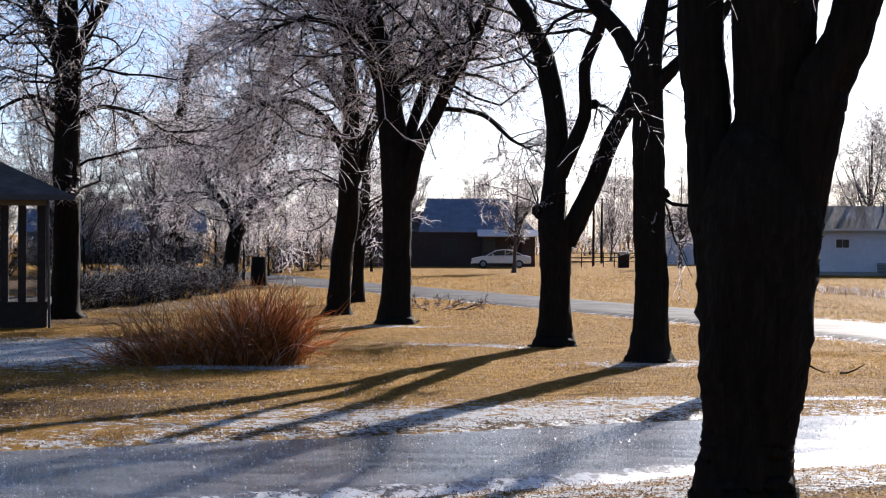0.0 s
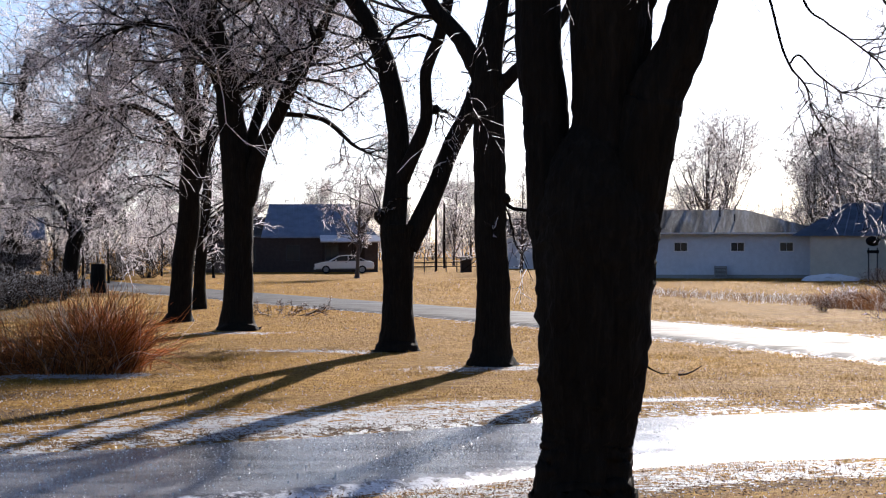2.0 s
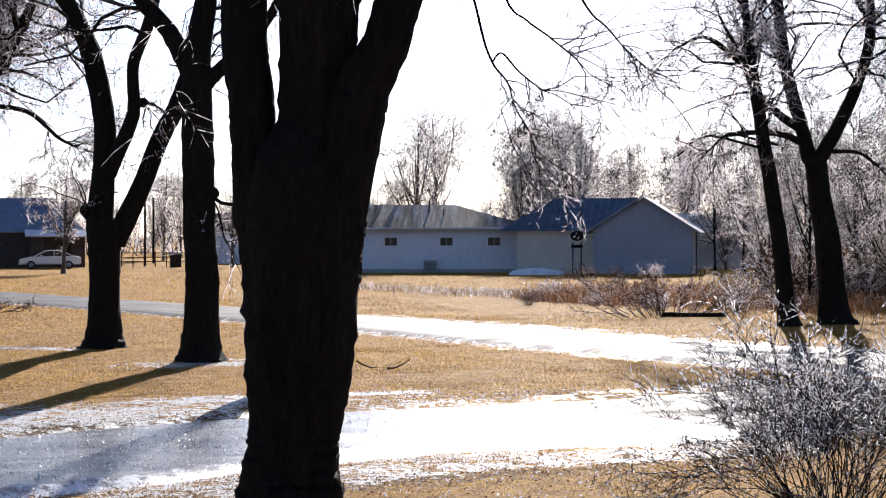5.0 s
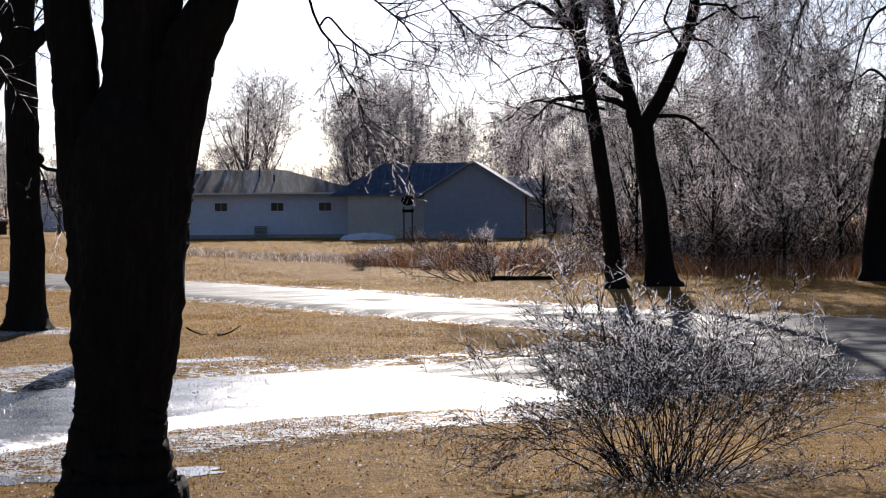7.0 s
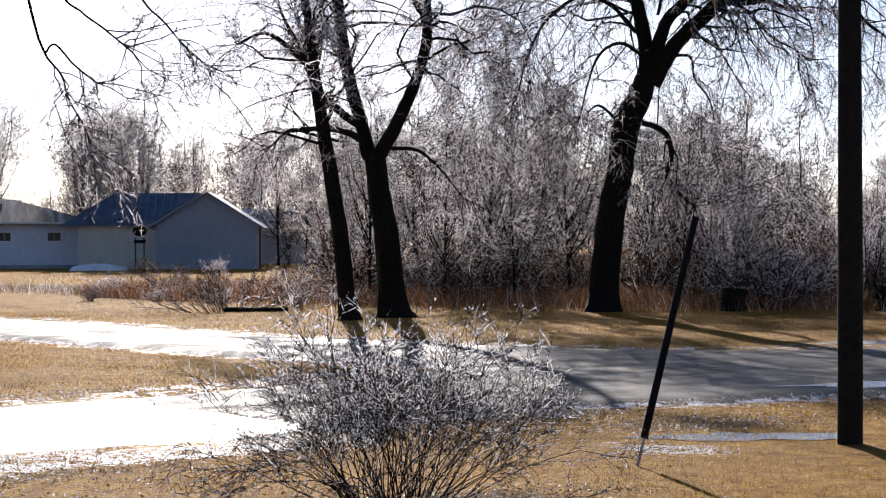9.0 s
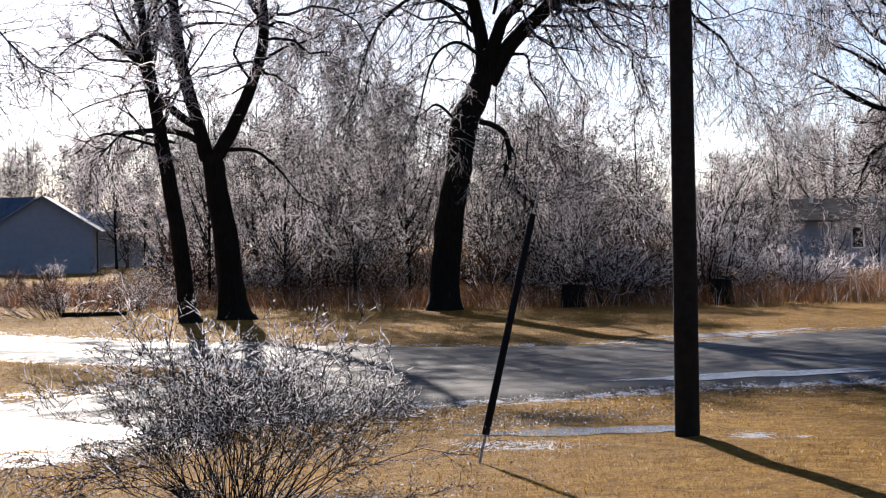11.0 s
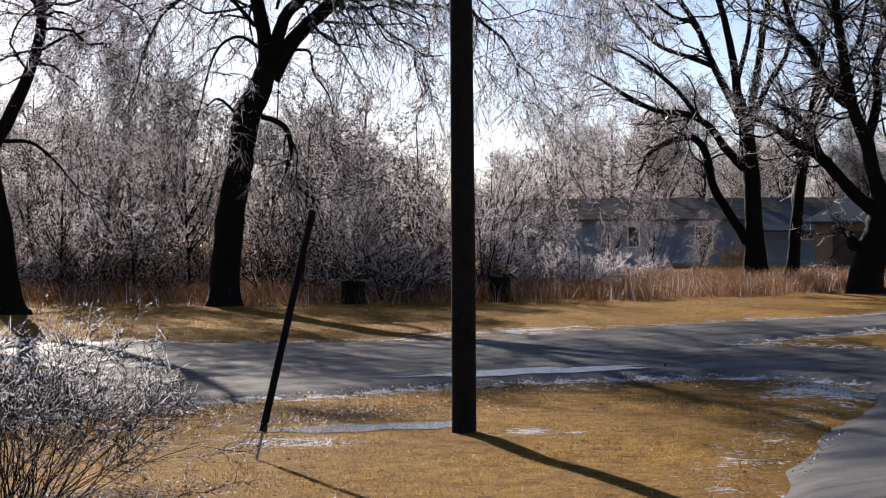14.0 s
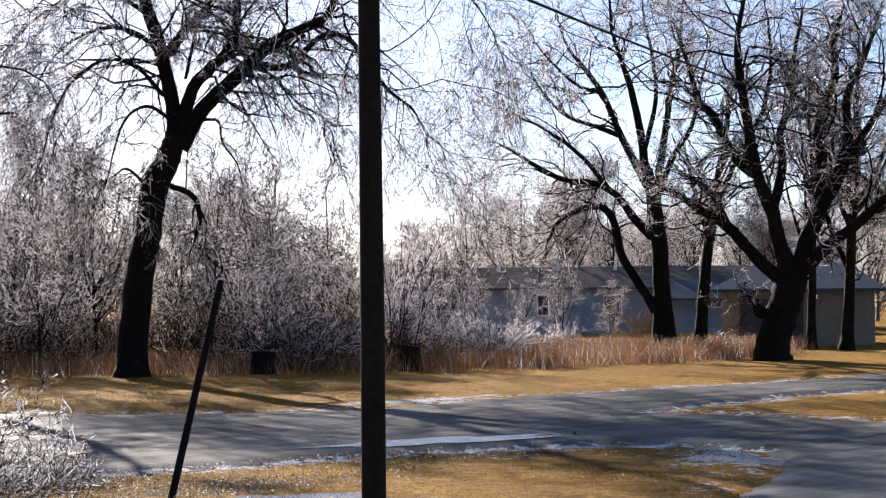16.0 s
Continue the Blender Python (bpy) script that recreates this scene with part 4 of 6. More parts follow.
NEAR_TREE[2].append([(0.76, 6.17, 0.00, 0.014), (1.15, 5.20, 0.00, 0.012), (1.39, 4.50, 0.00, 0.010), (1.47, 4.19, 0.00, 0.010), (1.55, 3.96, 0.00, 0.009), (1.68, 3.79, 0.00, 0.007), (1.73, 3.61, 0.00, 0.006), (1.85, 3.41, 0.00, 0.004)])
NEAR_TREE[2].append([(0.98, 6.53, 0.00, 0.014), (1.51, 5.21, 0.14, 0.012), (1.68, 4.50, 0.21, 0.010), (1.86, 4.32, 0.24, 0.007), (2.04, 4.19, 0.26, 0.006), (2.27, 4.01, 0.28, 0.002)])
NEAR_TREE[2].append([(1.24, 6.18, 0.00, 0.014), (1.91, 5.21, 0.00, 0.012), (2.27, 4.46, 0.00, 0.010), (2.47, 4.24, 0.00, 0.007), (2.63, 4.06, 0.00, 0.006), (2.81, 3.90, 0.00, 0.004)])
NEAR_TREE[2].append([(1.55, 3.96, 0.00, 0.006), (1.63, 4.03, 0.00, 0.005), (1.77, 3.88, 0.00, 0.004), (1.95, 3.74, 0.00, 0.002)])
grow_tree("maple_tree", NEAR_TREE, 11, "thick dark three-stemmed tree standing beside the icy drive", sides=44, per_m=2.4, low=0.62, len1=1.3, n2=7, n3=6, rough=0.045, droop=-0.1, skip=1, twig=0.0028, cap=0.006)
HIDDEN = (5.45, 32.7), -9.5, [
    [(0, -0.1, 0, 0.36), (0, 0.4, 0, 0.3), (0.02, 2, 0, 0.26), (0.0, 4.2, 0, 0.25)], [(0, 4, 0, 0.2), (-0.2, 5.5, 0.2, 0.17), (-0.3, 8, 0.5, 0.12), (-0.2, 11, 0.6, 0.05)],
    [(0, 4, 0, 0.2), (0.3, 5.5, -0.2, 0.16), (0.5, 8, -0.5, 0.11), (0.4, 11, -0.8, 0.05)]]
grow_tree("maple_tree", HIDDEN, 10, "dark straight tree standing behind the three-stemmed one", sides=16, per_m=1.2, low=0.7, len1=1.6, n2=5, n3=4)
grow_tree("maple_tree", FORK_LEFT, 12, "dark straight tree with a burl and forked top", sides=24, per_m=1.2, low=0.35, n2=5, n3=5, rough=0.04)
grow_tree("maple_tree", TWIN_STEM, 13, "dark tree forked low into curving stems", sides=24, per_m=1.0, low=0.45, len1=2.0, n2=5, n3=5, rough=0.04)
grow_tree("frosted_tree", FROSTED_TREE, 14, "dark spreading tree thick with iced twigs", per_m=4.2, len1=3.8, n2=11, n3=10, droop=-0.05, mat=TWIG_PALE, skip=0, low=0.5, twig=0.009)
grow_tree("frosted_tree", FROSTED_B, 15, "dark tree with drooping ice-covered twigs", per_m=4.4, len1=3.8, n2=10, n3=10, droop=-0.06, mat=TWIG_PALE, skip=0, low=0.52, twig=0.009)
grow_tree("young_tree", FROSTED_C, 16, "slim dark trunk among frosted branches", per_m=3, len1=2.6, n2=8, n3=8, droop=-0.02, mat=TWIG_PALE, skip=0, twig=0.01)
grow_tree("porch_tree", PORCH_TREE, 17, "tall dark trunk beside the wooden shelter", per_m=3.6, len1=3.6, n2=9, n3=9, droop=-0.1, skip=0, low=0.3, twig=0.009)
grow_tree("leaning_tree", LEAN_A, 18, "leaning dark trunk under a frosted crown", per_m=5.5, len1=4.6, n2=10, n3=10, droop=-0.05, mat=TWIG_PALE, skip=0, twig=0.013)
grow_tree("leaning_tree", LEAN_B, 19, "far leaning tree with a broad frosted crown", per_m=3.6, len1=5.5, n2=9, n3=9, droop=-0.03, mat=TWIG_PALE, skip=0, low=0.25, twig=0.017)
grow_tree("slim_tree", PAIR_SLIM, 20, "slim dark leaning tree at the lane's edge", per_m=3.2, len1=2.8, n2=9, n3=8, droop=-0.08, low=0.45, skip=0, mat=TWIG_PALE, twig=0.008)
grow_tree("forked_tree", PAIR_FORK, 21, "dark forked tree with iced upper branches", per_m=3.4, len1=3.0, n2=9, n3=8, droop=-0.1, low=0.4, mat=TWIG_PALE, twig=0.008)
grow_tree("cottonwood_tree", COTTONWOOD, 22, "massive leaning dark trunk with weeping iced branches", per_m=3.6, len1=3.8, n2=11, n3=8, droop=-0.22, low=0.15, twig=0.0085)
grow_tree("gnarled_tree", APPLE, 23, "squat gnarled dark tree with a wide icy crown", per_m=2.9, len1=2.8, n2=8, n3=8, droop=0.02, low=0.25, twig=0.008, rough=0.1)
grow_tree("yard_tree", YARD_TREE, 24, "tall dark yard tree with upswept iced branches", per_m=2.3, len1=2.8, n2=7, n3=7, droop=0.03, low=0.3, twig=0.009)
grow_tree("yard_tree", YARD_TREE_B, 25, "slender dark yard tree near a pale house", per_m=2.4, len1=2.4, n2=7, n3=6, droop=0.03, low=0.4, twig=0.011, skip=0)

# ---------------------------------------------------------------- background woods


def far_kind(seed, h, r, n, open_, twig, label, per_m=1.9, mat=None, first=0.28):
    rng = np.random.default_rng(seed)
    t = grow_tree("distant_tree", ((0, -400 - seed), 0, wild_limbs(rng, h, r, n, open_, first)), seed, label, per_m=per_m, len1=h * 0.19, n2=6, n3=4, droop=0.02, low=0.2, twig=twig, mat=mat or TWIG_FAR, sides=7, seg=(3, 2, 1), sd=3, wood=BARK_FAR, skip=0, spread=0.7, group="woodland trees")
    return t


KINDS = [far_kind(101, 11, 0.2, 11, 1.05, 0.018, "bare distant tree with sunlit icy twigs", first=0.16), far_kind(102, 15, 0.22, 11, 0.6, 0.02, "tall bare distant tree with icy twigs", first=0.32),
         far_kind(103, 9, 0.16, 12, 1.2, 0.016, "bare spreading far tree coated in ice", first=0.1), far_kind(104, 13, 0.16, 12, 0.4, 0.018, "narrow upswept bare far tree", first=0.12),
         far_kind(105, 10, 0.2, 9, 0.9, 0.018, "crooked bare far tree with icy twigs", per_m=2.6, first=0.22), far_kind(106, 6, 0.1, 14, 1.1, 0.016, "low bushy far tree coated in ice", per_m=3.0, first=0.04),
         far_kind(107, 14, 0.26, 13, 0.95, 0.02, "broad bare far tree with pale icy twigs", per_m=1.3, first=0.2)]
rng = np.random.default_rng(7)


def plant(kinds, az, dist, scale, turn=None):
    src = kinds[rng.integers(len(kinds))]
    a = radians(az)
    m = pose(dist * math.sin(a), dist * math.cos(a), -0.05, 0, 0, rng.uniform(0, 360) if turn is None else turn)
    ob = copy_thing(src, m)
    ob.scale = (scale, scale, scale * rng.uniform(0.9, 1.1))
    return ob


for az in np.arange(-16, 60, 1.25):
    plant(KINDS[:5], az + rng.uniform(-1.0, 1.0), rng.uniform(160, 235), rng.uniform(0.5, 0.95))
for az in np.arange(18.5, 60, 1.1):
    plant(KINDS[5:6] + KINDS[2:3], az + rng.uniform(-0.5, 0.5), rng.uniform(135, 190), rng.uniform(0.5, 0.9))
for az in np.arange(24, 38, 2.0):
    plant(KINDS[:1] + KINDS[2:3] + KINDS[4:5], az + rng.uniform(-0.6, 0.6), rng.uniform(82, 120), rng.uniform(0.55, 0.85))
for az in np.arange(38.5, 46, 1.5):
    plant(KINDS[2:3] + KINDS[5:6], az + rng.uniform(-0.6, 0.6), rng.uniform(128, 150), rng.uniform(0.7, 0.95))
for az in np.arange(43.5, 57, 0.95):
    plant(KINDS[:5], az + rng.uniform(-0.4, 0.4), rng.uniform(118, 150), rng.uniform(0.6, 0.9))
plant(KINDS[6:], 13.0, 142, 0.8, 40)
plant(KINDS[3:4], 16.3, 139, 0.8, 200)
plant(KINDS[1:2], 17.1, 144, 0.75, 90)
plant(KINDS[3:4], 18.0, 136, 0.85, 10)
for az, d, s in ((2.2, 128, 0.75), (7.3, 150, 0.7), (17.3, 140, 1.0), (21.3, 150, 1.05), (22.5, 138, 1.0), (5.2, 190, 0.8), (0.6, 175, 1.0), (-6, 150, 0.9), (-9, 120, 0.9), (-12, 135, 1.0), (24.5, 118, 0.9)):
    plant(KINDS, az, d, s)
for o in KINDS:
    for c in (o, *o.children_recursive):
        bpy.data.objects.remove(c)

rw = np.random.default_rng(70)
n = 2600
az = np.radians(rw.uniform(-22, 66, n))
ds = rw.uniform(235, 300, n)
st = np.column_stack([ds * np.sin(az), ds * np.cos(az), np.full(n, -0.1)])
P1, R1 = shoots(rw, st, np.column_stack([rw.normal(0, 0.25, (n, 2)), np.ones(n)]), rw.uniform(3, 9, n), np.full(n, 0.10), 4, 0.12, 0.03)
P2, R2 = shoots(rw, *fork(rw, P1, R1, 9, 0.1, 1.0, 0.8, 0.45, 0.05), 2, 0.25, 0.0)
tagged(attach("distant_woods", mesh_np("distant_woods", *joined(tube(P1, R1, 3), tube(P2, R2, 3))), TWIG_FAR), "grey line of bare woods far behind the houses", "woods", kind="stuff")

# ---------------------------------------------------------------- shrubs, weeds and grasses
grow_shrub("bare_shrub", 7.62, 15.75, 31, 1.62, 3.2, 95, "bare rounded shrub glittering with ice on the lawn", n2=8, n3=9, twig=0.0034, stem_r=0.0066, core=0.30, wander=0.19, mat=SHRUB_TWIG, icy=SHRUB_ICE)

THICKET = [grow_shrub("thicket_shrub", 0, -500 - i, 40 + i, h, w, 24, "tangled bare thicket shrub coated in ice", wander=0.26, n2=7, n3=6, twig=0.0105, stem_r=0.022, mat=m, group="roadside thicket")
           for i, (h, w, m) in enumerate(((4.2, 4.4, TWIG_DARK), (5.5, 5.0, TWIG_THICKET), (3.0, 3.8, TWIG_RED), (2.4, 3.2, TWIG_PALE)))]
HEDGE = [grow_shrub('hedge_shrub', 0, -510, 47, 2.0, 3.2, 60, 'low dark hedge shrub with frosted tips', n2=7, n3=6, twig=0.010, stem_r=0.016, mat=TWIG_HEDGE, group='dark hedge')]
UNDER = [grow_shrub('underbrush', 0, -520 - i, 48 + i, 2.2, 3.4, 30, 'dense dark reddish underbrush behind the weeds', n2=6, n3=5, twig=0.014, stem_r=0.018, wander=0.2, mat=TWIG_RED, group='underbrush') for i in range(2)]
for az in np.arange(24.2, 40.2, 0.7):
    plant(UNDER, az + rng.uniform(-0.3, 0.3), rng.uniform(63, 72), rng.uniform(0.7, 1.2))
for az in np.arange(25.2, 40.0, 0.75):
    plant(THICKET[:3], az + rng.uniform(-0.3, 0.3), rng.uniform(66, 92), rng.uniform(0.55, 1.3))
for az, d, s in ((36.6, 61, 0.8), (38.0, 63, 0.85), (37.2, 66, 1.0), (33.9, 64, 0.9), (18.1, 105, 0.45), (20.3, 104, 0.5), (19.3, 100, 0.4), (23.2, 66, 0.4), (21.6, 72, 0.35), (20.3, 80, 0.4), (26.6, 70, 0.7), (28.4, 66, 0.7), (30.0, 68, 0.8)):
    plant(THICKET, az, d, s)
for az, d, s in ((42.7, 70, 0.8), (43.5, 69, 0.72), (43.1, 66, 0.9), (44.3, 70, 0.75), (41.5, 66, 0.85), (41.9, 72, 1.0), (45.6, 76, 0.7), (39.6, 67, 1.0), (38.6, 66, 1.1), (37.4, 61, 1.2), (26.2, 68, 0.9)):
    plant(THICKET[3:], az, d, s)
for az, d, s in ((-10.5, 66, 0.8), (-9.6, 68, 0.85), (-8.8, 72, 0.85), (-8.0, 75, 0.85), (-7.4, 79, 0.8), (-11.2, 64, 0.9), (-9.0, 70, 0.75), (-8.4, 73, 0.8), (-10.0, 69, 0.8), (-6.9, 82, 0.7)):
    plant(HEDGE, az, d, s * 0.85)
for az in np.arange(-14.5, -2.2, 1.3):
    plant(HEDGE, az + rng.uniform(-0.3, 0.3), rng.uniform(112, 140), rng.uniform(0.8, 1.3))
for az in np.arange(16.6, 25.5, 0.45):
    plant(UNDER + THICKET[2:], az + rng.uniform(-0.2, 0.2), rng.uniform(60, 76), rng.uniform(0.3, 0.5))
YOUNG = [grow_tree("thicket_tree", ((0, -530 - i), 0, wild_limbs(np.random.default_rng(131 + i), 8.5, 0.085, 9, 0.75, 0.2)), 131 + i, "thin dark young tree glittering with ice in the thicket", per_m=2.6, len1=1.7, n2=7, n3=6, droop=0.0, low=0.15, twig=0.009, sides=7, skip=0, group="thicket trees") for i in range(3)]
for az, d, s in ((25.0, 66, 0.75), (26.4, 72, 0.85), (27.3, 64, 0.7), (28.6, 70, 0.9), (29.5, 63, 0.65), (30.4, 74, 0.95), (31.2, 66, 0.8), (33.6, 68, 0.9), (34.6, 64, 0.7), (35.6, 72, 0.85), (36.6, 66, 0.65), (38.3, 75, 0.8), (40.3, 76, 0.6), (41.6, 70, 0.5), (42.4, 76, 0.42), (44.1, 74, 0.36), (45.4, 78, 0.4), (46.9, 80, 0.36)):
    plant(YOUNG, az, d, s)
for az in np.arange(43, 58, 1.3):
    plant(YOUNG, az + rng.uniform(-0.5, 0.5), rng.uniform(122, 140), rng.uniform(1.0, 1.45))
for az in np.arange(-14, -1.5, 1.0):
    plant(YOUNG, az + rng.uniform(-0.5, 0.5), rng.uniform(100, 138), rng.uniform(0.6, 1.0))
for az in np.arange(21.8, 29, 0.9):
    plant(YOUNG, az + rng.uniform(-0.4, 0.4), rng.uniform(118, 140), rng.uniform(0.8, 1.3))
for az in np.arange(15.8, 21.5, 0.9):
    plant(YOUNG, az + rng.uniform(-0.4, 0.4), rng.uniform(145, 165), rng.uniform(0.9, 1.35))
for o in THICKET + HEDGE + UNDER + YOUNG:
    for c in (o, *o.children_recursive):
        bpy.data.objects.remove(c)

rng = np.random.default_rng(8)


def stalks(n, cx, spread_x, spread_y, h0, h1, lean, lean_sd, droop):
    st = np.stack([rng.normal(cx, spread_x, n), rng.normal(0, spread_y, n), np.full(n, -0.03)], 1)
    way = np.stack([lean + rng.normal(0, lean_sd, n) + 0.35 * (st[:, 0] - cx) / spread_x * 0.5, rng.normal(0, lean_sd, n), np.ones(n)], 1)
    return shoots(rng, st, way, rng.uniform(h0, h1, n), rng.uniform(0.005, 0.013, n), 7, 0.2, droop)


clump = empty("ornamental_grass", -3.75, 37.2, 5)
attach("blade_tuft", mesh_np("blade_tuft", *tube(*stalks(1700, 0.1, 0.3, 0.3, 0.5, 1.95, 0.08, 0.3, -0.04), 3)), REED, clump)
attach("flattened_tuft", mesh_np("flattened_tuft", *tube(*stalks(1500, -1.35, 0.62, 0.4, 0.3, 1.5, -0.4, 0.5, -0.09), 3)), REED, clump, "flattened copper blades")
tagged(clump, "tall copper-brown ornamental grass clump, partly flattened", "grass clump")


def weed_bed(name, ctrl, n, seed, h, label, mat=WEED):
    """Standing dead weeds along a line of (x, y, half width)."""
    r = np.random.default_rng(seed)
    line = line_points(ctrl)
    i = r.integers(0, len(line), n)
    p = line[i, :2] + r.uniform(-1, 1, (n, 2)) * line[i, 2:3] + r.normal(0, 0.4, (n, 2))
    v, q = blades(r, np.column_stack([p, np.full(n, -0.03)]), h * r.uniform(0.35, 1.0, n), r.uniform(0.008, 0.02, n), r.uniform(0.0, 0.9, n), 2, 1.15)
    return tagged(attach(name, mesh_np(name, v, q), mat), label, "weeds", kind="stuff")


weed_bed("low_weeds", [(15.5, 96, 1.2), (18, 88, 1.8), (21, 77, 2.2), (24.5, 67, 2.5)], 6000, 52, 0.5, "low sparse dead weeds flecked with ice", RIME_WEED)
weed_bed("weed_bed", [(23.5, 71, 2.5), (25.5, 66, 4), (31, 58, 5), (37, 52.5, 5), (44, 47.5, 4.5), (52, 47, 3.5), (58, 47.5, 2)], 45000, 51, 1.05, "tall dead brown weeds with a glint of ice")
weed_bed("weed_patch", [(41, 55, 2.5), (47, 53, 3), (53, 50.5, 3), (57, 47, 2.2)], 16000, 53, 1.2, "tall reddish-brown dead weeds before the pale house")


def on_lawn(r, n, x0, x1, y0, y1):
    p = np.column_stack([r.uniform(x0, x1, n), r.uniform(y0, y1, n)])
    return p[road_gap(p) > 0.25]


p = np.concatenate([on_lawn(rng, 70000, -8, 20, 11, 24), on_lawn(rng, 80000, -9, 14, 23, 42), on_lawn(rng, 45000, 5, 34, 33, 58), on_lawn(rng, 50000, -14, 16, 40, 75), on_lawn(rng, 40000, -14, 42, 75, 122)])
f = frost_of(p, road_gap(p))
keep = f + 0.25 * rng.random(len(p)) < 0.5


def lawn_blades(name, p_, mat, label):
    far = 0.6 + 0.4 * p_[:, 1] / 25
    v, q = blades(rng, np.column_stack([p_, np.full(len(p_), -0.01)]), rng.uniform(0.02, 0.07, len(p_)) * np.clip(far * 0.8, 1, 2), 0.011 * far, rng.uniform(0.2, 1.2, len(p_)), 1)
    return tagged(attach(name, mesh_np(name, v, q), mat), label, "grass", kind="stuff")


lawn_blades("lawn_grass", p[keep], LAWN, "short dry golden lawn grass")
RIME = blade_material("rimed_blade", (0.06, 0.03, 0.012), (0.30, 0.17, 0.06), (0.9, 0.9, 0.92), 0.42)
p = np.concatenate([on_lawn(rng, 160000, -14, 24, 11, 50), on_lawn(rng, 40000, -2, 14, 16, 23)])
p = p[frost_of(p, road_gap(p)) > 0.25 + 0.3 * rng.random(len(p))]
lawn_blades("rimed_grass", p, RIME, "grass blades crusted with melting ice")

# ---------------------------------------------------------------- buildings
SIDING = simple("white_siding", (0.64, 0.68, 0.74), 0.6, scale=3, var=0.12)
CREAM = simple("cream_siding", (0.55, 0.52, 0.44), 0.65, scale=3, var=0.12)
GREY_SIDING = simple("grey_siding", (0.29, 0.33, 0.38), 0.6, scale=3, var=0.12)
BLUE_ROOF = simple("blue_grey_metal_roof", (0.19, 0.245, 0.33), 0.7, 0.0, scale=1.5, var=0.3)
SHINGLE = simple("grey_shingle", (0.125, 0.115, 0.105), 1.0, scale=2.5, var=0.5, gloss=0.0)
# Brick is coloured dark to hold the shade on the far house's front.
SHADED_BRICK = simple("shaded_brick", (0.06, 0.045, 0.042), 0.8, scale=4, var=0.35)
DARK_BLUE = simple("dark_blue_metal", (0.05, 0.075, 0.11), 0.8, gloss=0.05)
WHITE_TRIM = simple("white_trim", (0.75, 0.75, 0.74), 0.5, var=0.08)
DARK_TRIM = simple("dark_trim", (0.06, 0.06, 0.06), 0.6, var=0.3)
DARK_WOOD = simple("weathered_dark_wood", (0.03, 0.022, 0.018), 0.8, scale=8, var=0.4)
METAL_GREY = simple("grey_metal", (0.25, 0.26, 0.27), 0.45, 0.6, var=0.2)
BLACK = simple("black_plastic", (0.010, 0.009, 0.009), 0.6, var=0.3, gloss=0.05)
RUBBER = simple("rubber", (0.02, 0.02, 0.02), 0.8)
CAR_PAINT = simple("silver_car_paint", (0.62, 0.63, 0.65), 0.25, 0.3, var=0.04, bump=0)
POLE_WOOD = simple("creosoted_pole_wood", (0.014, 0.011, 0.008), 0.9, scale=10, var=0.5, bump=0.5)
ICE = simple("crusted_ice", (0.85, 0.86, 0.88), 0.3, scale=3, var=0.06, bump=0.4)
g = Mat("window_glass", 0.06)
g.base((0.03, 0.035, 0.04))
g.b.inputs["Specular IOR Level"].default_value = 0.25
GLASS = g.m
w = Mat("sky_tinted_water", 0.22)
# Grey-blue base puts part of the sky's reflection into the water's colour.
w.base((0.16, 0.18, 0.21))
w.b.inputs["Specular IOR Level"].default_value = 0.7
WATER = w.bump(w.noise(14, 3), 0.02, 0.01).m


def wall_with_siding(parent, name, x0, y0, x1, y1, h, mat, label="", z0=0.0, board=0.2):
    """A wall from overlapping boards, each leaning out a little at its foot."""
    n = int((h - z0) / board)
    prof = [(y1, z0)]
    for i in range(n):
        z = z0 + i * board
        prof += [(y0 - 0.022, z), (y0 - 0.004, z + board - 0.002)]
    prof += [(y0, h), (y1, h)]
    bm = bmesh.new()
    ends = [[bm.verts.new((x, y, z)) for y, z in prof] for x in (x0, x1)]
    for i in range(len(prof)):
        j = (i + 1) % len(prof)
        bm.faces.new((ends[0][i], ends[0][j], ends[1][j], ends[1][i]))
    bm.faces.new(ends[0][::-1])
    bm.faces.new(ends[1])
    bmesh.ops.recalc_face_normals(bm, faces=bm.faces)
    return part(name, bm, mat, parent, label)


def window(parent, x, z, w_, h_, y=0.0, split=True, trim=None):
    win = part("window", boxes((x - w_ / 2 - 0.06, y - 0.05, z - h_ / 2 - 0.06, x + w_ / 2 + 0.06, y - 0.025, z - h_ / 2), (x - w_ / 2 - 0.06, y - 0.05, z + h_ / 2, x + w_ / 2 + 0.06, y - 0.025, z + h_ / 2 + 0.06),
                               (x - w_ / 2 - 0.06, y - 0.05, z - h_ / 2, x - w_ / 2, y - 0.025, z + h_ / 2), (x + w_ / 2, y - 0.05, z - h_ / 2, x + w_ / 2 + 0.06, y - 0.025, z + h_ / 2)), trim or WHITE_TRIM, parent, "window frame")
    for i in ((0, 1) if split else (0,)):
        a = x - w_ / 2 + (i * w_ / 2 if split else 0)
        part("pane", boxes((a + 0.015, y - 0.042, z - h_ / 2 + 0.01, a + (w_ / 2 if split else w_) - 0.015, y - 0.03, z + h_ / 2 - 0.01)), GLASS, win, "dark glass pane")
    return win


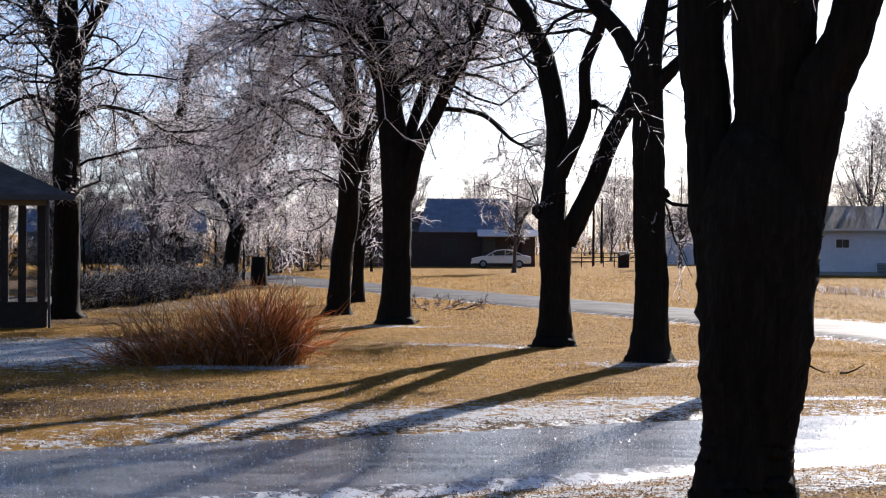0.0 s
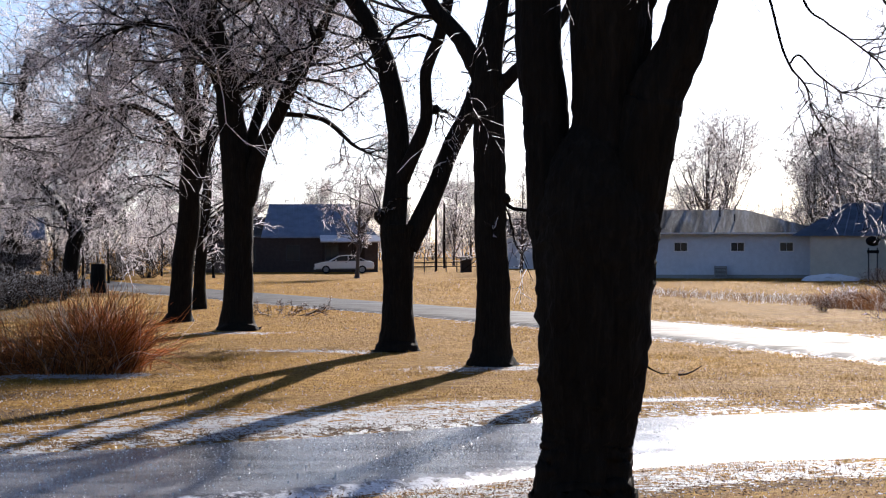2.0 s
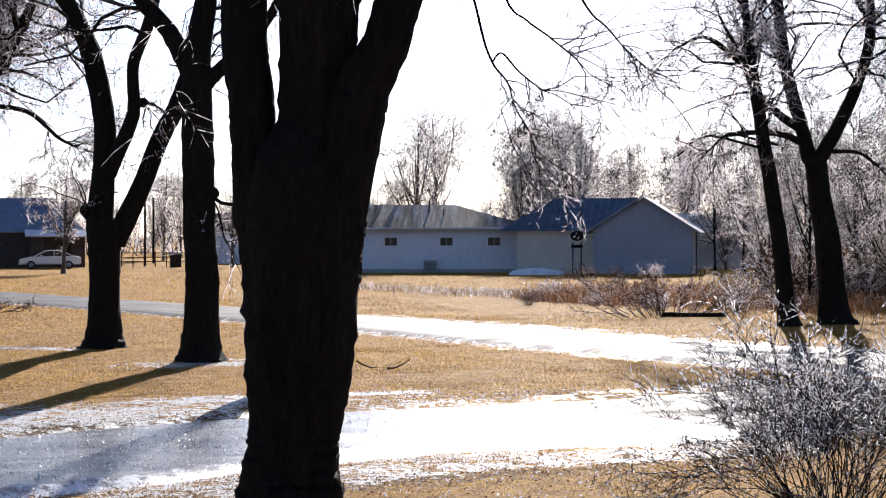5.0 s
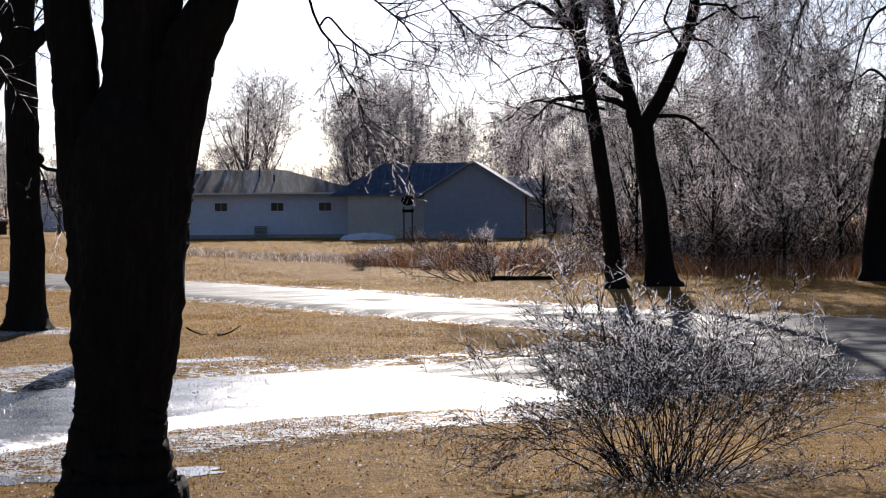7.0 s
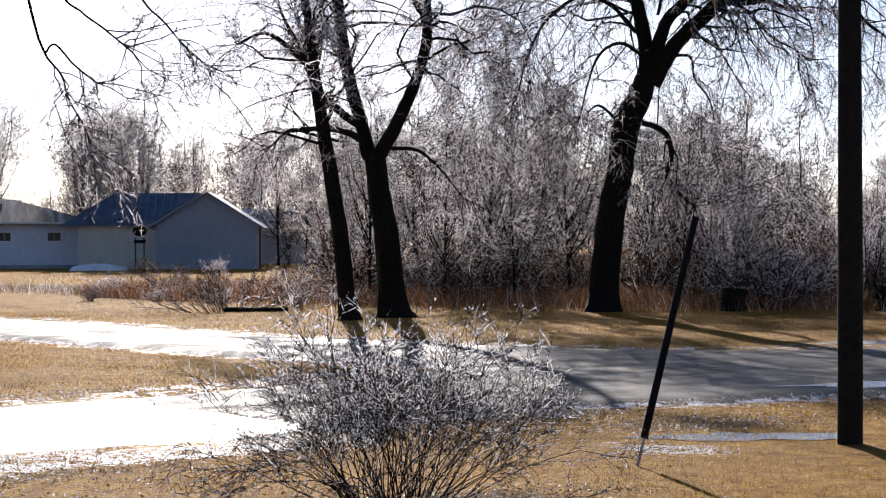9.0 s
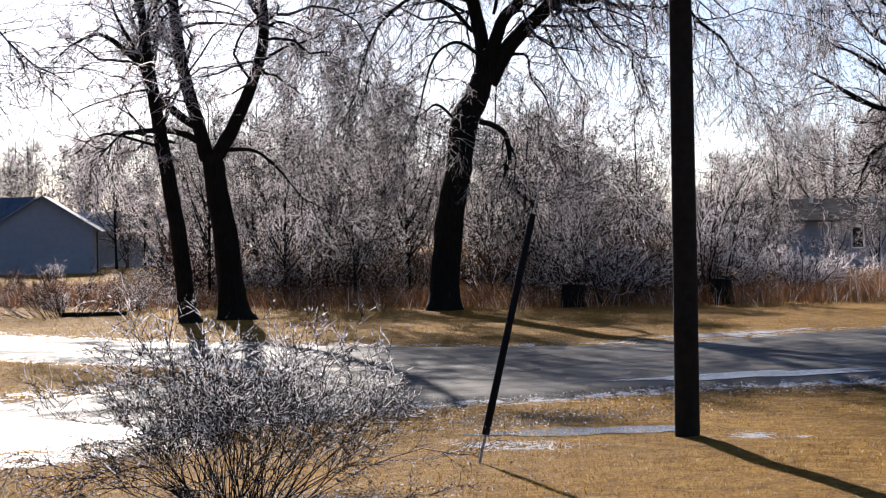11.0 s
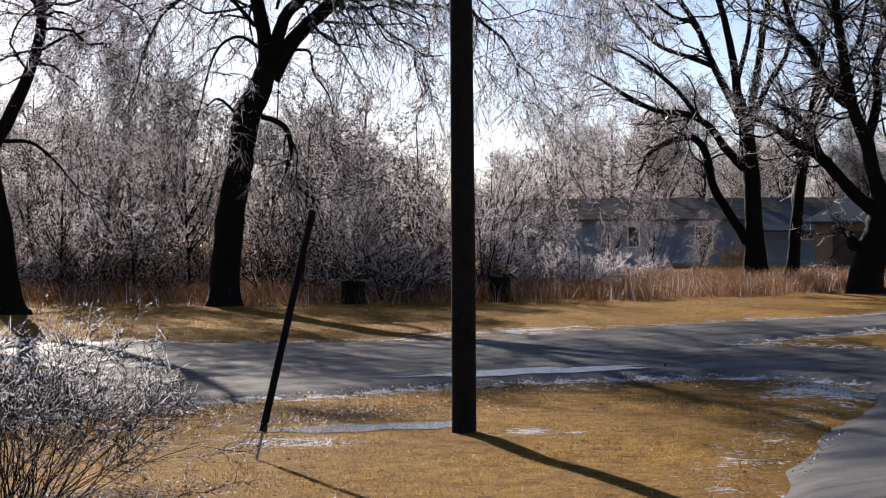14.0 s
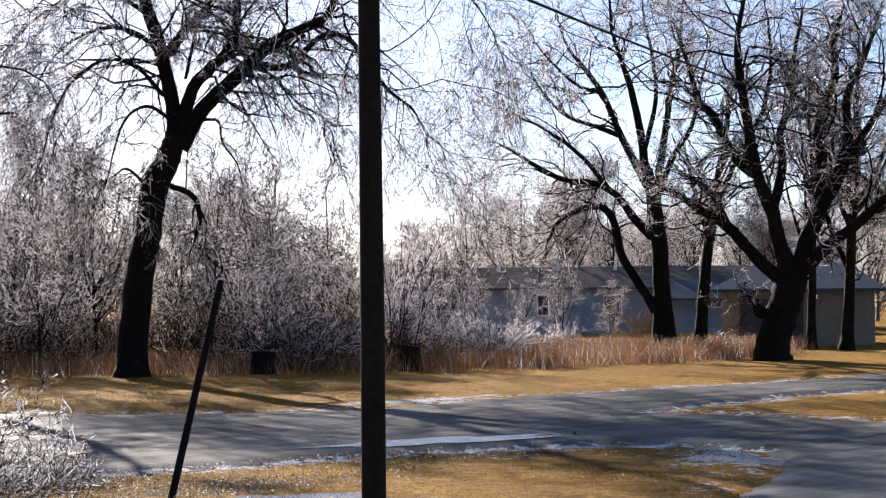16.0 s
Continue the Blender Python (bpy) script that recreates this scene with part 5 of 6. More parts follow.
def hip_roof(parent, x0, x1, y0, y1, z, ridge, in0, in1, mat, over=0.5, label="", name="roof"):
    """A roof with its ridge along x; in0 and in1: how far the ridge ends stand in from the ends (0: a gable)."""
    x0, x1, y0, y1 = x0 - over, x1 + over, y0 - over, y1 + over
    ym = (y0 + y1) / 2
    bm = bmesh.new()
    t = 0.14
    lo = [bm.verts.new(p) for p in ((x0, y0, z - t), (x1, y0, z - t), (x1, y1, z - t), (x0, y1, z - t))]
    up = [bm.verts.new(p) for p in ((x0, y0, z), (x1, y0, z), (x1, y1, z), (x0, y1, z))]
    ra, rb = bm.verts.new((x0 + in0, ym, ridge)), bm.verts.new((x1 - in1, ym, ridge))
    bm.faces.new(lo[::-1])
    for i in range(4):
        bm.faces.new((lo[i], lo[(i + 1) % 4], up[(i + 1) % 4], up[i]))
    bm.faces.new((up[0], up[1], rb, ra))
    bm.faces.new((up[2], up[3], ra, rb))
    bm.faces.new((up[1], up[2], rb))
    bm.faces.new((up[3], up[0], ra))
    return part(name, bm, mat, parent, label)


def seams(parent, x0, x1, y0, z0, y1, z1, n, mat):
    """Raised seams up a metal roof."""
    for i in range(n):
        x = x0 + (x1 - x0) * (i + 0.5) / n
        bm = cyl(bmesh.new(), (x, y0, z0 + 0.02), (x, y1, z1 + 0.02), 0.025, 0.025, 4)
        part("roof_seam", bm, mat, parent)


def streaked_roof():
    """Shingles with frost melting off in streaks down the slope."""
    k = Mat("streaked_shingle", 0.85)
    k.b.inputs["Specular IOR Level"].default_value = 0.1
    run = k.noise(1.0, 5, 0.65, k.coord((1.6, 0.16, 0.2)), 0.4)
    col = k.ramp(run, (0.40, (0.06, 0.055, 0.05)), (0.52, (0.16, 0.155, 0.15)), (0.66, (0.42, 0.43, 0.45)))
    k.base(k.mix(0.3, col, k.ramp(k.noise(9, 5), (0.35, (0.07, 0.065, 0.06)), (0.65, (0.22, 0.21, 0.2)))))
    return k.bump(k.noise(25, 4), 0.3, 0.02).m


STREAKED = streaked_roof()

# long white house
house = empty("white_house", 35.64, 121.35, -14)
wall_with_siding(house, "wall", -15, 0, 0, 8, 2.98, SIDING, "white lapped siding", 0.25)
part("foundation", boxes((-15.03, -0.03, -0.2, 0.03, 8.03, 0.25)), METAL_GREY, house, "grey block foundation")
hip_roof(house, -15, 0, 0, 8, 3.1, 4.7, 4.2, 5.6, STREAKED, 0.75, "grey shingle hip roof streaked with melting frost")
part("gutter", boxes((-15.8, -0.88, 2.98, 0.8, -0.76, 3.09)), WHITE_TRIM, house, "white gutter")
for x in (-12.9, -9.2, -5.4, -2.15):
    window(house, x, 2.13, 0.86, 0.56)
unit_ = part("air_conditioner", boxes((-6.95, -0.95, 0.02, -6.1, -0.2, 0.85), bevel=0.03), METAL_GREY, house, "grey air conditioner box")
part("grille", boxes(*[(-6.9, -0.97, 0.12 + 0.09 * i, -6.15, -0.955, 0.16 + 0.09 * i) for i in range(7)]), DARK_TRIM, unit_)
part("vent_pipe", cyl(bmesh.new(), (-6.6, 2.6, 3.9), (-6.6, 2.6, 5.0), 0.06, 0.06, 10), DARK_TRIM, house, "dark roof vent pipe")
part("vent_pipe", cyl(bmesh.new(), (-5.6, 1.6, 3.6), (-5.6, 1.6, 4.35), 0.06, 0.06, 10), DARK_TRIM, house, "dark roof vent pipe")
for x in (-12.2, -10.9):
    part("roof_vent", cyl(bmesh.new(), (x, 3.4, 4.45), (x, 3.4, 4.85), 0.22, 0.16, 12), WHITE_TRIM, house, "pale turbine vent")
tagged(house, "long low white house with small high windows", "house")

# grey garage with a front gable and a low wing
garage = empty("gabled_garage", 38.6, 115.7, -24)
bm = boxes((0, 0, -0.2, 6.5, 9, 2.95))
vs = [bm.verts.new(p) for p in ((0, 0.0, 2.95), (6.5, 0.0, 2.95), (3.25, 0.0, 4.95), (0, 0.18, 2.95), (6.5, 0.18, 2.95), (3.25, 0.18, 4.95))]
for f in ((0, 1, 2), (5, 4, 3), (0, 2, 5, 3), (2, 1, 4, 5)):
    bm.faces.new([vs[i] for i in f])
part("wall", bm, GREY_SIDING, garage, "plain grey gable wall")
bm = bmesh.new()
poly(bm, ((-0.5, -0.45, 2.72), (3.25, -0.45, 5.1), (3.25, 9.3, 5.1), (-0.5, 9.3, 2.72)), 0.1)
poly(bm, ((3.25, -0.45, 5.1), (7.0, -0.45, 2.72), (7.0, 9.3, 2.72), (3.25, 9.3, 5.1)), 0.1)
part("roof", bm, BLUE_ROOF, garage, "blue-grey metal gable roof")
wall_with_siding(garage, "wing_wall", -5.2, 1.2, 0, 8.6, 2.9, CREAM, "cream wing wall")
bm = bmesh.new()
v4 = [bm.verts.new(p) for p in ((-6.4, 0.7, 2.85), (3.2, 0.7, 2.85), (3.2, 4.9, 5.08), (-3.2, 4.9, 5.08), (-6.4, 9.1, 2.85), (3.2, 9.1, 2.85))]
for f in ((0, 1, 2, 3), (0, 3, 4), (3, 2, 5, 4)):
    bm.faces.new([v4[i] for i in f])
bmesh.ops.solidify(bm, geom=list(bm.faces), thickness=0.12)
wing = part("wing_roof", bm, BLUE_ROOF, garage, "blue-grey metal wing roof")
seams(wing, -3.2, 3.0, 0.75, 2.88, 4.9, 5.08, 12, BLUE_ROOF)
part("rake_board", cyl(bmesh.new(), (-0.5, -0.5, 2.72), (3.25, -0.5, 5.08), 0.04, 0.04, 6), METAL_GREY, garage)
part("rake_board", cyl(bmesh.new(), (7.0, -0.5, 2.72), (3.25, -0.5, 5.08), 0.04, 0.04, 6), METAL_GREY, garage)
part("downspout", cyl(bmesh.new(), (6.75, -0.1, 0), (6.75, -0.1, 2.75), 0.06, 0.06, 8), DARK_TRIM, garage, "dark downspout")
tagged(garage, "grey garage with blue metal roof and cream wing", "garage")

bell = empty("yard_ornament", 36.3, 112.0, 0)
for x in (-0.28, 0.28):
    part("post", cyl(bmesh.new(), (x, 0, -0.05), (x, 0, 2.1), 0.05, 0.05, 8), DARK_TRIM, bell)
bm = bmesh.new()
bmesh.ops.create_uvsphere(bm, u_segments=16, v_segments=10, radius=0.46, matrix=Matrix.Translation((0, 0, 2.52)) @ Matrix.Diagonal((1, 0.8, 0.72, 1)))
part("dome", bm, BLACK, bell, "round black dome")
part("bracket", boxes((-0.36, -0.1, 1.75, 0.36, 0.1, 1.95)), BLACK, bell)
tagged(bell, "round black yard ornament on two thin posts", "yard ornament")

# melting drift beside the wing
rs = np.random.default_rng(61)
bm = bmesh.new()
bmesh.ops.create_uvsphere(bm, u_segments=24, v_segments=12, radius=1.0, matrix=Matrix.Diagonal((1.9, 1.2, 0.42, 1)))
for vert in bm.verts:
    vert.co += Vector(rs.normal(0, 0.05, 3))
drift = part("snow_drift", bm, ICE, None)
drift.matrix_world = pose(34.3, 114.3, 0)
tagged(drift, "low white heap of snow by the garage", "snow")

# pale-roofed outbuilding behind the trees
barn = empty("outbuilding", 53.5, 131, -22)
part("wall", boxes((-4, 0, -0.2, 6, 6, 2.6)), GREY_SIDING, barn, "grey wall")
hip_roof(barn, -4, 6, 0, 6, 2.7, 4.2, 0.01, 0.01, simple("frosted_roof", (0.6, 0.62, 0.62), 0.5), 0.4, "pale frosted roof")
tagged(barn, "low grey outbuilding with a pale frosted roof", "outbuilding")

# dark house with the blue roof
home = empty("dark_house", 0.2, 152.4, 1)
part("wall", boxes((-7.2, 0, -0.2, 7.4, 9, 2.85)), SHADED_BRICK, home, "brick wall coloured dark for shade")
r0 = hip_roof(home, -1.8, 7.0, 0, 9, 2.95, 5.7, 0.7, 2.2, BLUE_ROOF, 0.4, "blue metal roof")
seams(r0, -1.0, 5.0, -0.35, 2.96, 4.4, 5.65, 14, BLUE_ROOF)
hip_roof(home, -7.2, -1.9, 0.6, 8.4, 2.9, 4.6, 0.4, 0.02, SHINGLE, 0.35, "dark shingle wing roof", "wing_roof")
part("porch_roof", poly(bmesh.new(), ((2.6, -2.0, 2.55), (7.9, -2.0, 2.55), (7.9, -0.45, 3.05), (2.6, -0.45, 3.05)), 0.1), simple("pale_metal", (0.6, 0.62, 0.66), 0.35, 0.4), home, "pale metal porch roof")
for x in (2.8, 5.2, 7.7):
    part("porch_post", boxes((x - 0.06, -1.9, -0.1, x + 0.06, -1.78, 2.55)), DARK_WOOD, home)
for x in (-5.4, -3.2, 0.4, 3.6):
    window(home, x, 1.6, 1.0, 1.2, trim=DARK_TRIM)
part("front_door", boxes((5.4, -0.05, 0, 6.3, 0.0, 2.05)), DARK_WOOD, home, "dark front door")
tagged(home, "brick house coloured dark for shade, with blue metal roof and porch", "house")

# white shed and blue-grey house, both far off
shed = empty("white_shed", 22.5, 168, -8)
part("wall", boxes((-2.6, 0, -0.2, 8, 6, 3.0)), SIDING, shed, "white wall")
hip_roof(shed, -2.6, 8, 0, 6, 3.05, 4.6, 0.01, 0.01, SHINGLE, 0.4, "dark roof")
tagged(shed, "plain white shed with a dark roof", "shed")
cot = empty("blue_cottage", -29.5, 165, 9)
part("wall", boxes((-8, 0, -0.2, 8, 7, 2.7)), simple("slate_siding", (0.10, 0.115, 0.14), 0.6), cot, "grey-blue wall")
hip_roof(cot, -8, 8, 0, 7, 2.8, 4.8, 0.01, 0.01, BLUE_ROOF, 0.4, "blue-grey roof")
for x in (-5.5, -1.5, 2.2, 5.8):
    window(cot, x, 1.5, 1.1, 1.2, trim=DARK_TRIM)
tagged(cot, "grey-blue cottage far behind the shrubs", "house")
hut = empty("small_hut", 14.6, 149, 0)
part("wall", boxes((-0.42, 0, -0.1, 0.42, 0.9, 1.1)), DARK_WOOD, hut)
part("roof", poly(bmesh.new(), ((-0.5, -0.1, 1.1), (0.5, -0.1, 1.1), (0.5, 1, 1.25), (-0.5, 1, 1.25)), 0.08), SHINGLE, hut)
tagged(hut, "small dark wooden hut by a fence", "hut")

# low pale house behind the weeds
rancher = empty("pale_house", 69.2, 81.9, -44.5)
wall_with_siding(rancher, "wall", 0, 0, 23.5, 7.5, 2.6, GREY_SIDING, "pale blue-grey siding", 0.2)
part("foundation", boxes((-0.03, -0.03, -0.3, 23.53, 7.53, 0.2)), METAL_GREY, rancher)
hip_roof(rancher, 0, 23.5, 0, 7.5, 2.72, 3.95, 1.2, 0.4, SHINGLE, 0.6, "brown-grey shingle roof")
for x, w_, h_, z_ in ((2.4, 1.4, 1.2, 1.5), (8.7, 0.6, 1.15, 1.7), (12.7, 0.95, 1.15, 1.66), (18.2, 1.4, 0.8, 1.95), (21.6, 0.7, 1.0, 1.7)):
    window(rancher, x, z_, w_, h_, split=w_ > 1)
for x in (4.2, 6.1, 9.6, 13.0):
    part("roof_vent", cyl(bmesh.new(), (x, 3.0, 3.6), (x, 3.0, 4.05), 0.12, 0.1, 10), WHITE_TRIM, rancher, "small pale roof vent")
part("porch_roof", poly(bmesh.new(), ((15.5, -3.2, 2.05), (20.5, -3.2, 2.05), (19.8, 0.2, 3.1), (16.2, 0.2, 3.1)), 0.1), DARK_BLUE, rancher, "blue metal porch roof")
tagged(rancher, "low pale house with a shingle roof behind tall weeds", "house")
carport = empty("blue_roof_garage", 67.1, 50.5, -53)
part("wall", boxes((-4, 0, -0.3, 2.7, 6, 2.5)), simple("beige_siding", (0.22, 0.19, 0.15), 0.8), carport, "beige wall")
hip_roof(carport, -4, 2.7, 0, 6, 2.55, 3.7, 2.0, 1.5, DARK_BLUE, 0.5, "blue metal roof")
part("garage_door", boxes((-3.2, -0.05, 0, -0.4, 0.0, 2.1)), DARK_TRIM, carport)
tagged(carport, "beige garage with a blue metal roof", "garage")

# wooden shelter
gaz = empty("garden_shelter", -10.96, 51.1, 11)
part("deck", boxes((-4.3, -0.1, 0.52, 0.1, 4.2, 0.68)), DARK_WOOD, gaz, "weathered board deck")
part("skirt", boxes((-4.25, -0.05, -0.1, 0.05, 0.0, 0.52), (0.0, 0.0, -0.1, 0.05, 4.15, 0.52)), DARK_WOOD, gaz)
for i in range(16):
    x = -4.28 + i * 0.275
    part("deck_board", boxes((x, -0.14, 0.682, x + 0.255, 4.24, 0.71)), DARK_WOOD, gaz)
for x, y in ((-0.1, 0.05), (-0.62, 0.05), (-1.1, 0.05), (-2.0, 0.05), (-4.1, 0.05), (-0.1, 2.0), (-0.1, 4.0), (-4.1, 4.0), (-2.1, 4.0)):
    part("post", boxes((x - 0.11, y - 0.11, 0.7, x + 0.11, y + 0.11, 3.4), bevel=0.012), DARK_WOOD, gaz)
part("beam", boxes((-4.3, -0.08, 3.36, 0.05, 0.16, 3.58)), simple("tan_beam", (0.18, 0.14, 0.09), 0.7), gaz, "tan painted beam")
part("side_beam", boxes((-0.2, 0.16, 3.36, 0.04, 4.2, 3.58)), DARK_WOOD, gaz)
part("downspout", cyl(bmesh.new(), (0.12, -0.25, 0), (0.06, -0.2, 3.5), 0.04, 0.04, 8), DARK_TRIM, gaz)
bm = bmesh.new()
c4 = [bm.verts.new(p) for p in ((-5.0, -0.75, 3.62), (0.78, -0.75, 3.62), (0.78, 4.9, 3.62), (-5.0, 4.9, 3.62))]
top = bm.verts.new((-2.1, 2.05, 5.0))
for i in range(4):
    bm.faces.new((c4[i], c4[(i + 1) % 4], top))
bm.faces.new(c4[::-1])
roof = part("roof", bm, SHINGLE, gaz, "dark shingle roof")
part("fascia", boxes((-5.0, -0.79, 3.5, 0.78, -0.755, 3.66), (0.785, -0.75, 3.5, 0.82, 4.9, 3.66)), DARK_TRIM, gaz)
tagged(gaz, "dark wooden garden shelter with a raised deck", "shelter")

# ---------------------------------------------------------------- parked car


def build_car(x, y, turn):
    car = empty("parked_car", x, y, turn)
    prof = [(-2.32, 0.34), (-2.36, 0.55), (-2.25, 0.78), (-1.5, 0.93), (-0.85, 0.98), (0.0, 1.0), (1.2, 1.0), (2.0, 1.0), (2.3, 0.9), (2.36, 0.6), (2.3, 0.34)]

    def loft(points, half, shrink, name, mat, label=""):
        b_ = bmesh.new()
        rings = []
        for s_, f in ((-1, shrink), (-0.86, 1.0), (0.86, 1.0), (1, shrink)):
            cz = sum(q_[1] for q_ in points) / len(points)
            rings.append([b_.verts.new((px * (0.99 if f < 1 else 1), s_ * half, cz + (pz - cz) * f)) for px, pz in points])
        for r1, r2 in zip(rings, rings[1:]):
            for i in range(len(points)):
                j = (i + 1) % len(points)
                b_.faces.new((r1[i], r1[j], r2[j], r2[i]))
        b_.faces.new(rings[0][::-1])
        b_.faces.new(rings[-1])
        bmesh.ops.recalc_face_normals(b_, faces=b_.faces)
        return part(name, b_, mat, car, label)

    loft(prof, 0.88, 0.85, "body", CAR_PAINT, "silver-white painted body")
    loft([(-1.15, 0.95), (-0.35, 1.36), (0.25, 1.42), (0.85, 1.38), (1.75, 0.98)], 0.74, 0.9, "cabin", GLASS, "dark glazed cabin")
    loft([(-0.42, 1.35), (0.25, 1.415), (0.9, 1.36), (0.9, 1.40), (0.25, 1.46), (-0.42, 1.39)], 0.70, 0.8, "roof_panel", CAR_PAINT)
    for s_ in (-1, 1):
        for a_, b_ in (((-1.15, 0.97), (-0.38, 1.38)), ((0.28, 0.98), (0.3, 1.42)), ((0.88, 1.38), (1.75, 0.99)), ((1.15, 0.98), (1.1, 1.27))):
            part("pillar", cyl(bmesh.new(), (a_[0], s_ * 0.745, a_[1]), (b_[0], s_ * 0.745, b_[1]), 0.035, 0.035, 6), CAR_PAINT, car)
        part("mirror", boxes((-0.75, s_ * 0.95 - 0.08, 0.98, -0.6, s_ * 0.95 + 0.08, 1.1), bevel=0.02), CAR_PAINT, car)
        part("headlight", boxes((-2.33, s_ * 0.62 - 0.16, 0.62, -2.12, s_ * 0.62 + 0.16, 0.76), bevel=0.02), WHITE_TRIM, car, "clear headlight")
        part("tail_light", boxes((2.2, s_ * 0.66 - 0.14, 0.7, 2.35, s_ * 0.66 + 0.14, 0.88), bevel=0.02), simple("red_lens", (0.3, 0.02, 0.02), 0.3), car, "red tail light")
        for wx in (-1.45, 1.4):
            tyre = part("wheel", cyl(bmesh.new(), (wx, s_ * 0.70, 0.32), (wx, s_ * 0.90, 0.32), 0.32, 0.32, 24), RUBBER, car, "black tyre")
            part("rim", cyl(bmesh.new(), (wx, s_ * 0.88, 0.32), (wx, s_ * 0.915, 0.32), 0.21, 0.19, 16), METAL_GREY, tyre)
        part("door_handle", boxes((0.05, s_ * 0.89 - 0.015, 0.86, 0.22, s_ * 0.89 + 0.015, 0.89)), DARK_TRIM, car)
    part("bumper", boxes((-2.4, -0.8, 0.3, -2.25, 0.8, 0.5), bevel=0.03), CAR_PAINT, car)
    return tagged(car, "silver-white sedan parked before the dark house", "car")


build_car(4.62, 146.5, 0)

# ---------------------------------------------------------------- pole, guy wire and cable
pole = empty("utility_pole", 14.66, 17.73)
v, q = tube(np.array([[(0, 0, -0.2), (0, 0, 2), (-0.01, 0, 4), (-0.02, 0, 6), (-0.03, 0, 8), (-0.04, 0, 11)]], float), np.array([[0.153, 0.15, 0.142, 0.135, 0.127, 0.115]]), 24, np.random.default_rng(3), 0.008)
attach("shaft", mesh_np("shaft", v, q, smooth=True), POLE_WOOD, pole)
tagged(pole, "dark wooden utility pole standing on the lawn", "utility pole")
foot, head = Vector((11.29, 17.24, 0.0)), Vector((14.62, 17.73, 10.6))
guy = empty("guy_wire", foot.x, foot.y)
d = head - foot
part("wire", cyl(bmesh.new(), (0, 0, -0.05), d, 0.006, 0.006, 6), METAL_GREY, guy, "thin steel wire")
part("guard", cyl(bmesh.new(), d * 0.028, d * 0.258, 0.043, 0.039, 14), BLACK, guy, "black plastic guard sleeve")
part("anchor_rod", cyl(bmesh.new(), -d * 0.012, d * 0.03, 0.014, 0.014, 8), METAL_GREY, guy)
tagged(guy, "slanting guy wire in a black guard sleeve", "guy wire")
pts = [(14.66 + 38.34 * k, 17.73 + 22.01 * k, 7.06 + 1.97 * k - 0.8 * k * (1 - k)) for k in np.linspace(0, 1, 24)]
v, q = tube(np.array([pts]), np.full((1, 24), 0.024), 6)
tagged(attach("overhead_cable", mesh_np("overhead_cable", v, q), BLACK), "black overhead cable running from the utility pole", "cable")

# ---------------------------------------------------------------- wood on the ground


def log(x, y, turn, length, r, seed, name="fallen_log", label="dark fallen log lying in dry weeds"):
    rg = np.random.default_rng(seed)
    n = 9
    P = np.column_stack([np.concatenate([[-length / 2 - 0.01], np.linspace(-length / 2, length / 2, n - 2), [length / 2 + 0.01]]), rg.normal(0, r * 0.25, n), r * 0.85 + rg.normal(0, r * 0.08, n)])[None]
    v_, q_ = tube(P, (r * np.array([0.05, 1.0, 1.02, 0.97, 1, 0.95, 0.93, 0.9, 0.05]))[None], 14, rg, 0.04)
    ob = attach(name, mesh_np(name, v_, q_, smooth=True), BARK)
    ob.matrix_world = pose(x, y, 0, 0, 0, turn)
    return tagged(ob, label, "log")


log(21.6, 54.8, -22, 2.0, 0.075, 70)


def stump(x, y, h, r, seed, label):
    rg = np.random.default_rng(seed)
    ob = empty("tree_stump", x, y)
    P = np.array([[(0, 0, -0.1), (0.01, 0, 0.1), (0, 0.01, h * 0.5), (0.02, 0, h), (0.02, 0, h + 0.01)]])
    v_, q_ = tube(P, np.array([[r * 1.35, r * 1.15, r, r * 0.98, 0.01]]), 16, rg, 0.05)
    attach("wood", mesh_np("wood", v_, q_), BARK, ob)
    return tagged(ob, label, "stump")


stump(34.9, 47.7, 0.72, 0.36, 71, "short dark stump in the weeds")
stump(39.4, 45.8, 0.8, 0.34, 72, "short brown stump beside a sapling")
stump(-9.37, 94.0, 1.45, 0.38, 73, "tall broken stump under the frosted tree")


def stick(x, y, turn, pts_, r, label):
    P = np.array([pts_], float)
    v_, q_ = tube(P, np.linspace(r, r * 0.35, len(pts_))[None], 6)
    ob = attach("fallen_stick", mesh_np("fallen_stick", v_, q_), BARK)
    ob.matrix_world = pose(x, y, 0, 0, 0, turn)
    return tagged(ob, label, "stick")


stick(7.75, 35.0, -10, ((-0.25, 0, 0.02), (-0.1, 0.05, 0.03), (0.05, 0, 0.1), (0.2, 0, 0.2)), 0.025, "dark fallen stick curling up from the lawn")
stick(7.1, 35.3, 10, ((-0.15, 0, 0.16), (0.0, 0.03, 0.08), (0.15, 0, 0.02), (0.3, 0.05, 0.02)), 0.02, "small dark forked stick on the lawn")
grow_shrub("brush_pile", 21.0, 55.6, 74, 1.2, 4.5, 60, "heap of dead cut branches behind the lane", n2=5, n3=5, twig=0.008, mat=TWIG_RED, core=0.7)
grow_shrub("golden_shrub", 57.2, 51.6, 75, 1.7, 2.2, 40, "straw-yellow shrub before the pale house", n2=8, n3=7, twig=0.010, mat=blade_material("straw_twig", (0.25, 0.16, 0.06), (0.55, 0.4, 0.2), (0.7, 0.65, 0.55), 0.1))
for i, (x, y, h) in enumerate(((36.9, 50.6, 4.6), (41.3, 48.6, 5.6), (44.6, 52, 3.2))):
    grow_shrub("sapling", x, y, 80 + i, h, 2.6 + 0.3 * i, 14, "multi-stemmed icy sapling growing by the weeds", n2=9, n3=8, twig=0.008, stem_r=0.03, mat=TWIG_PALE)

# ---------------------------------------------------------------- puddles and loose litter


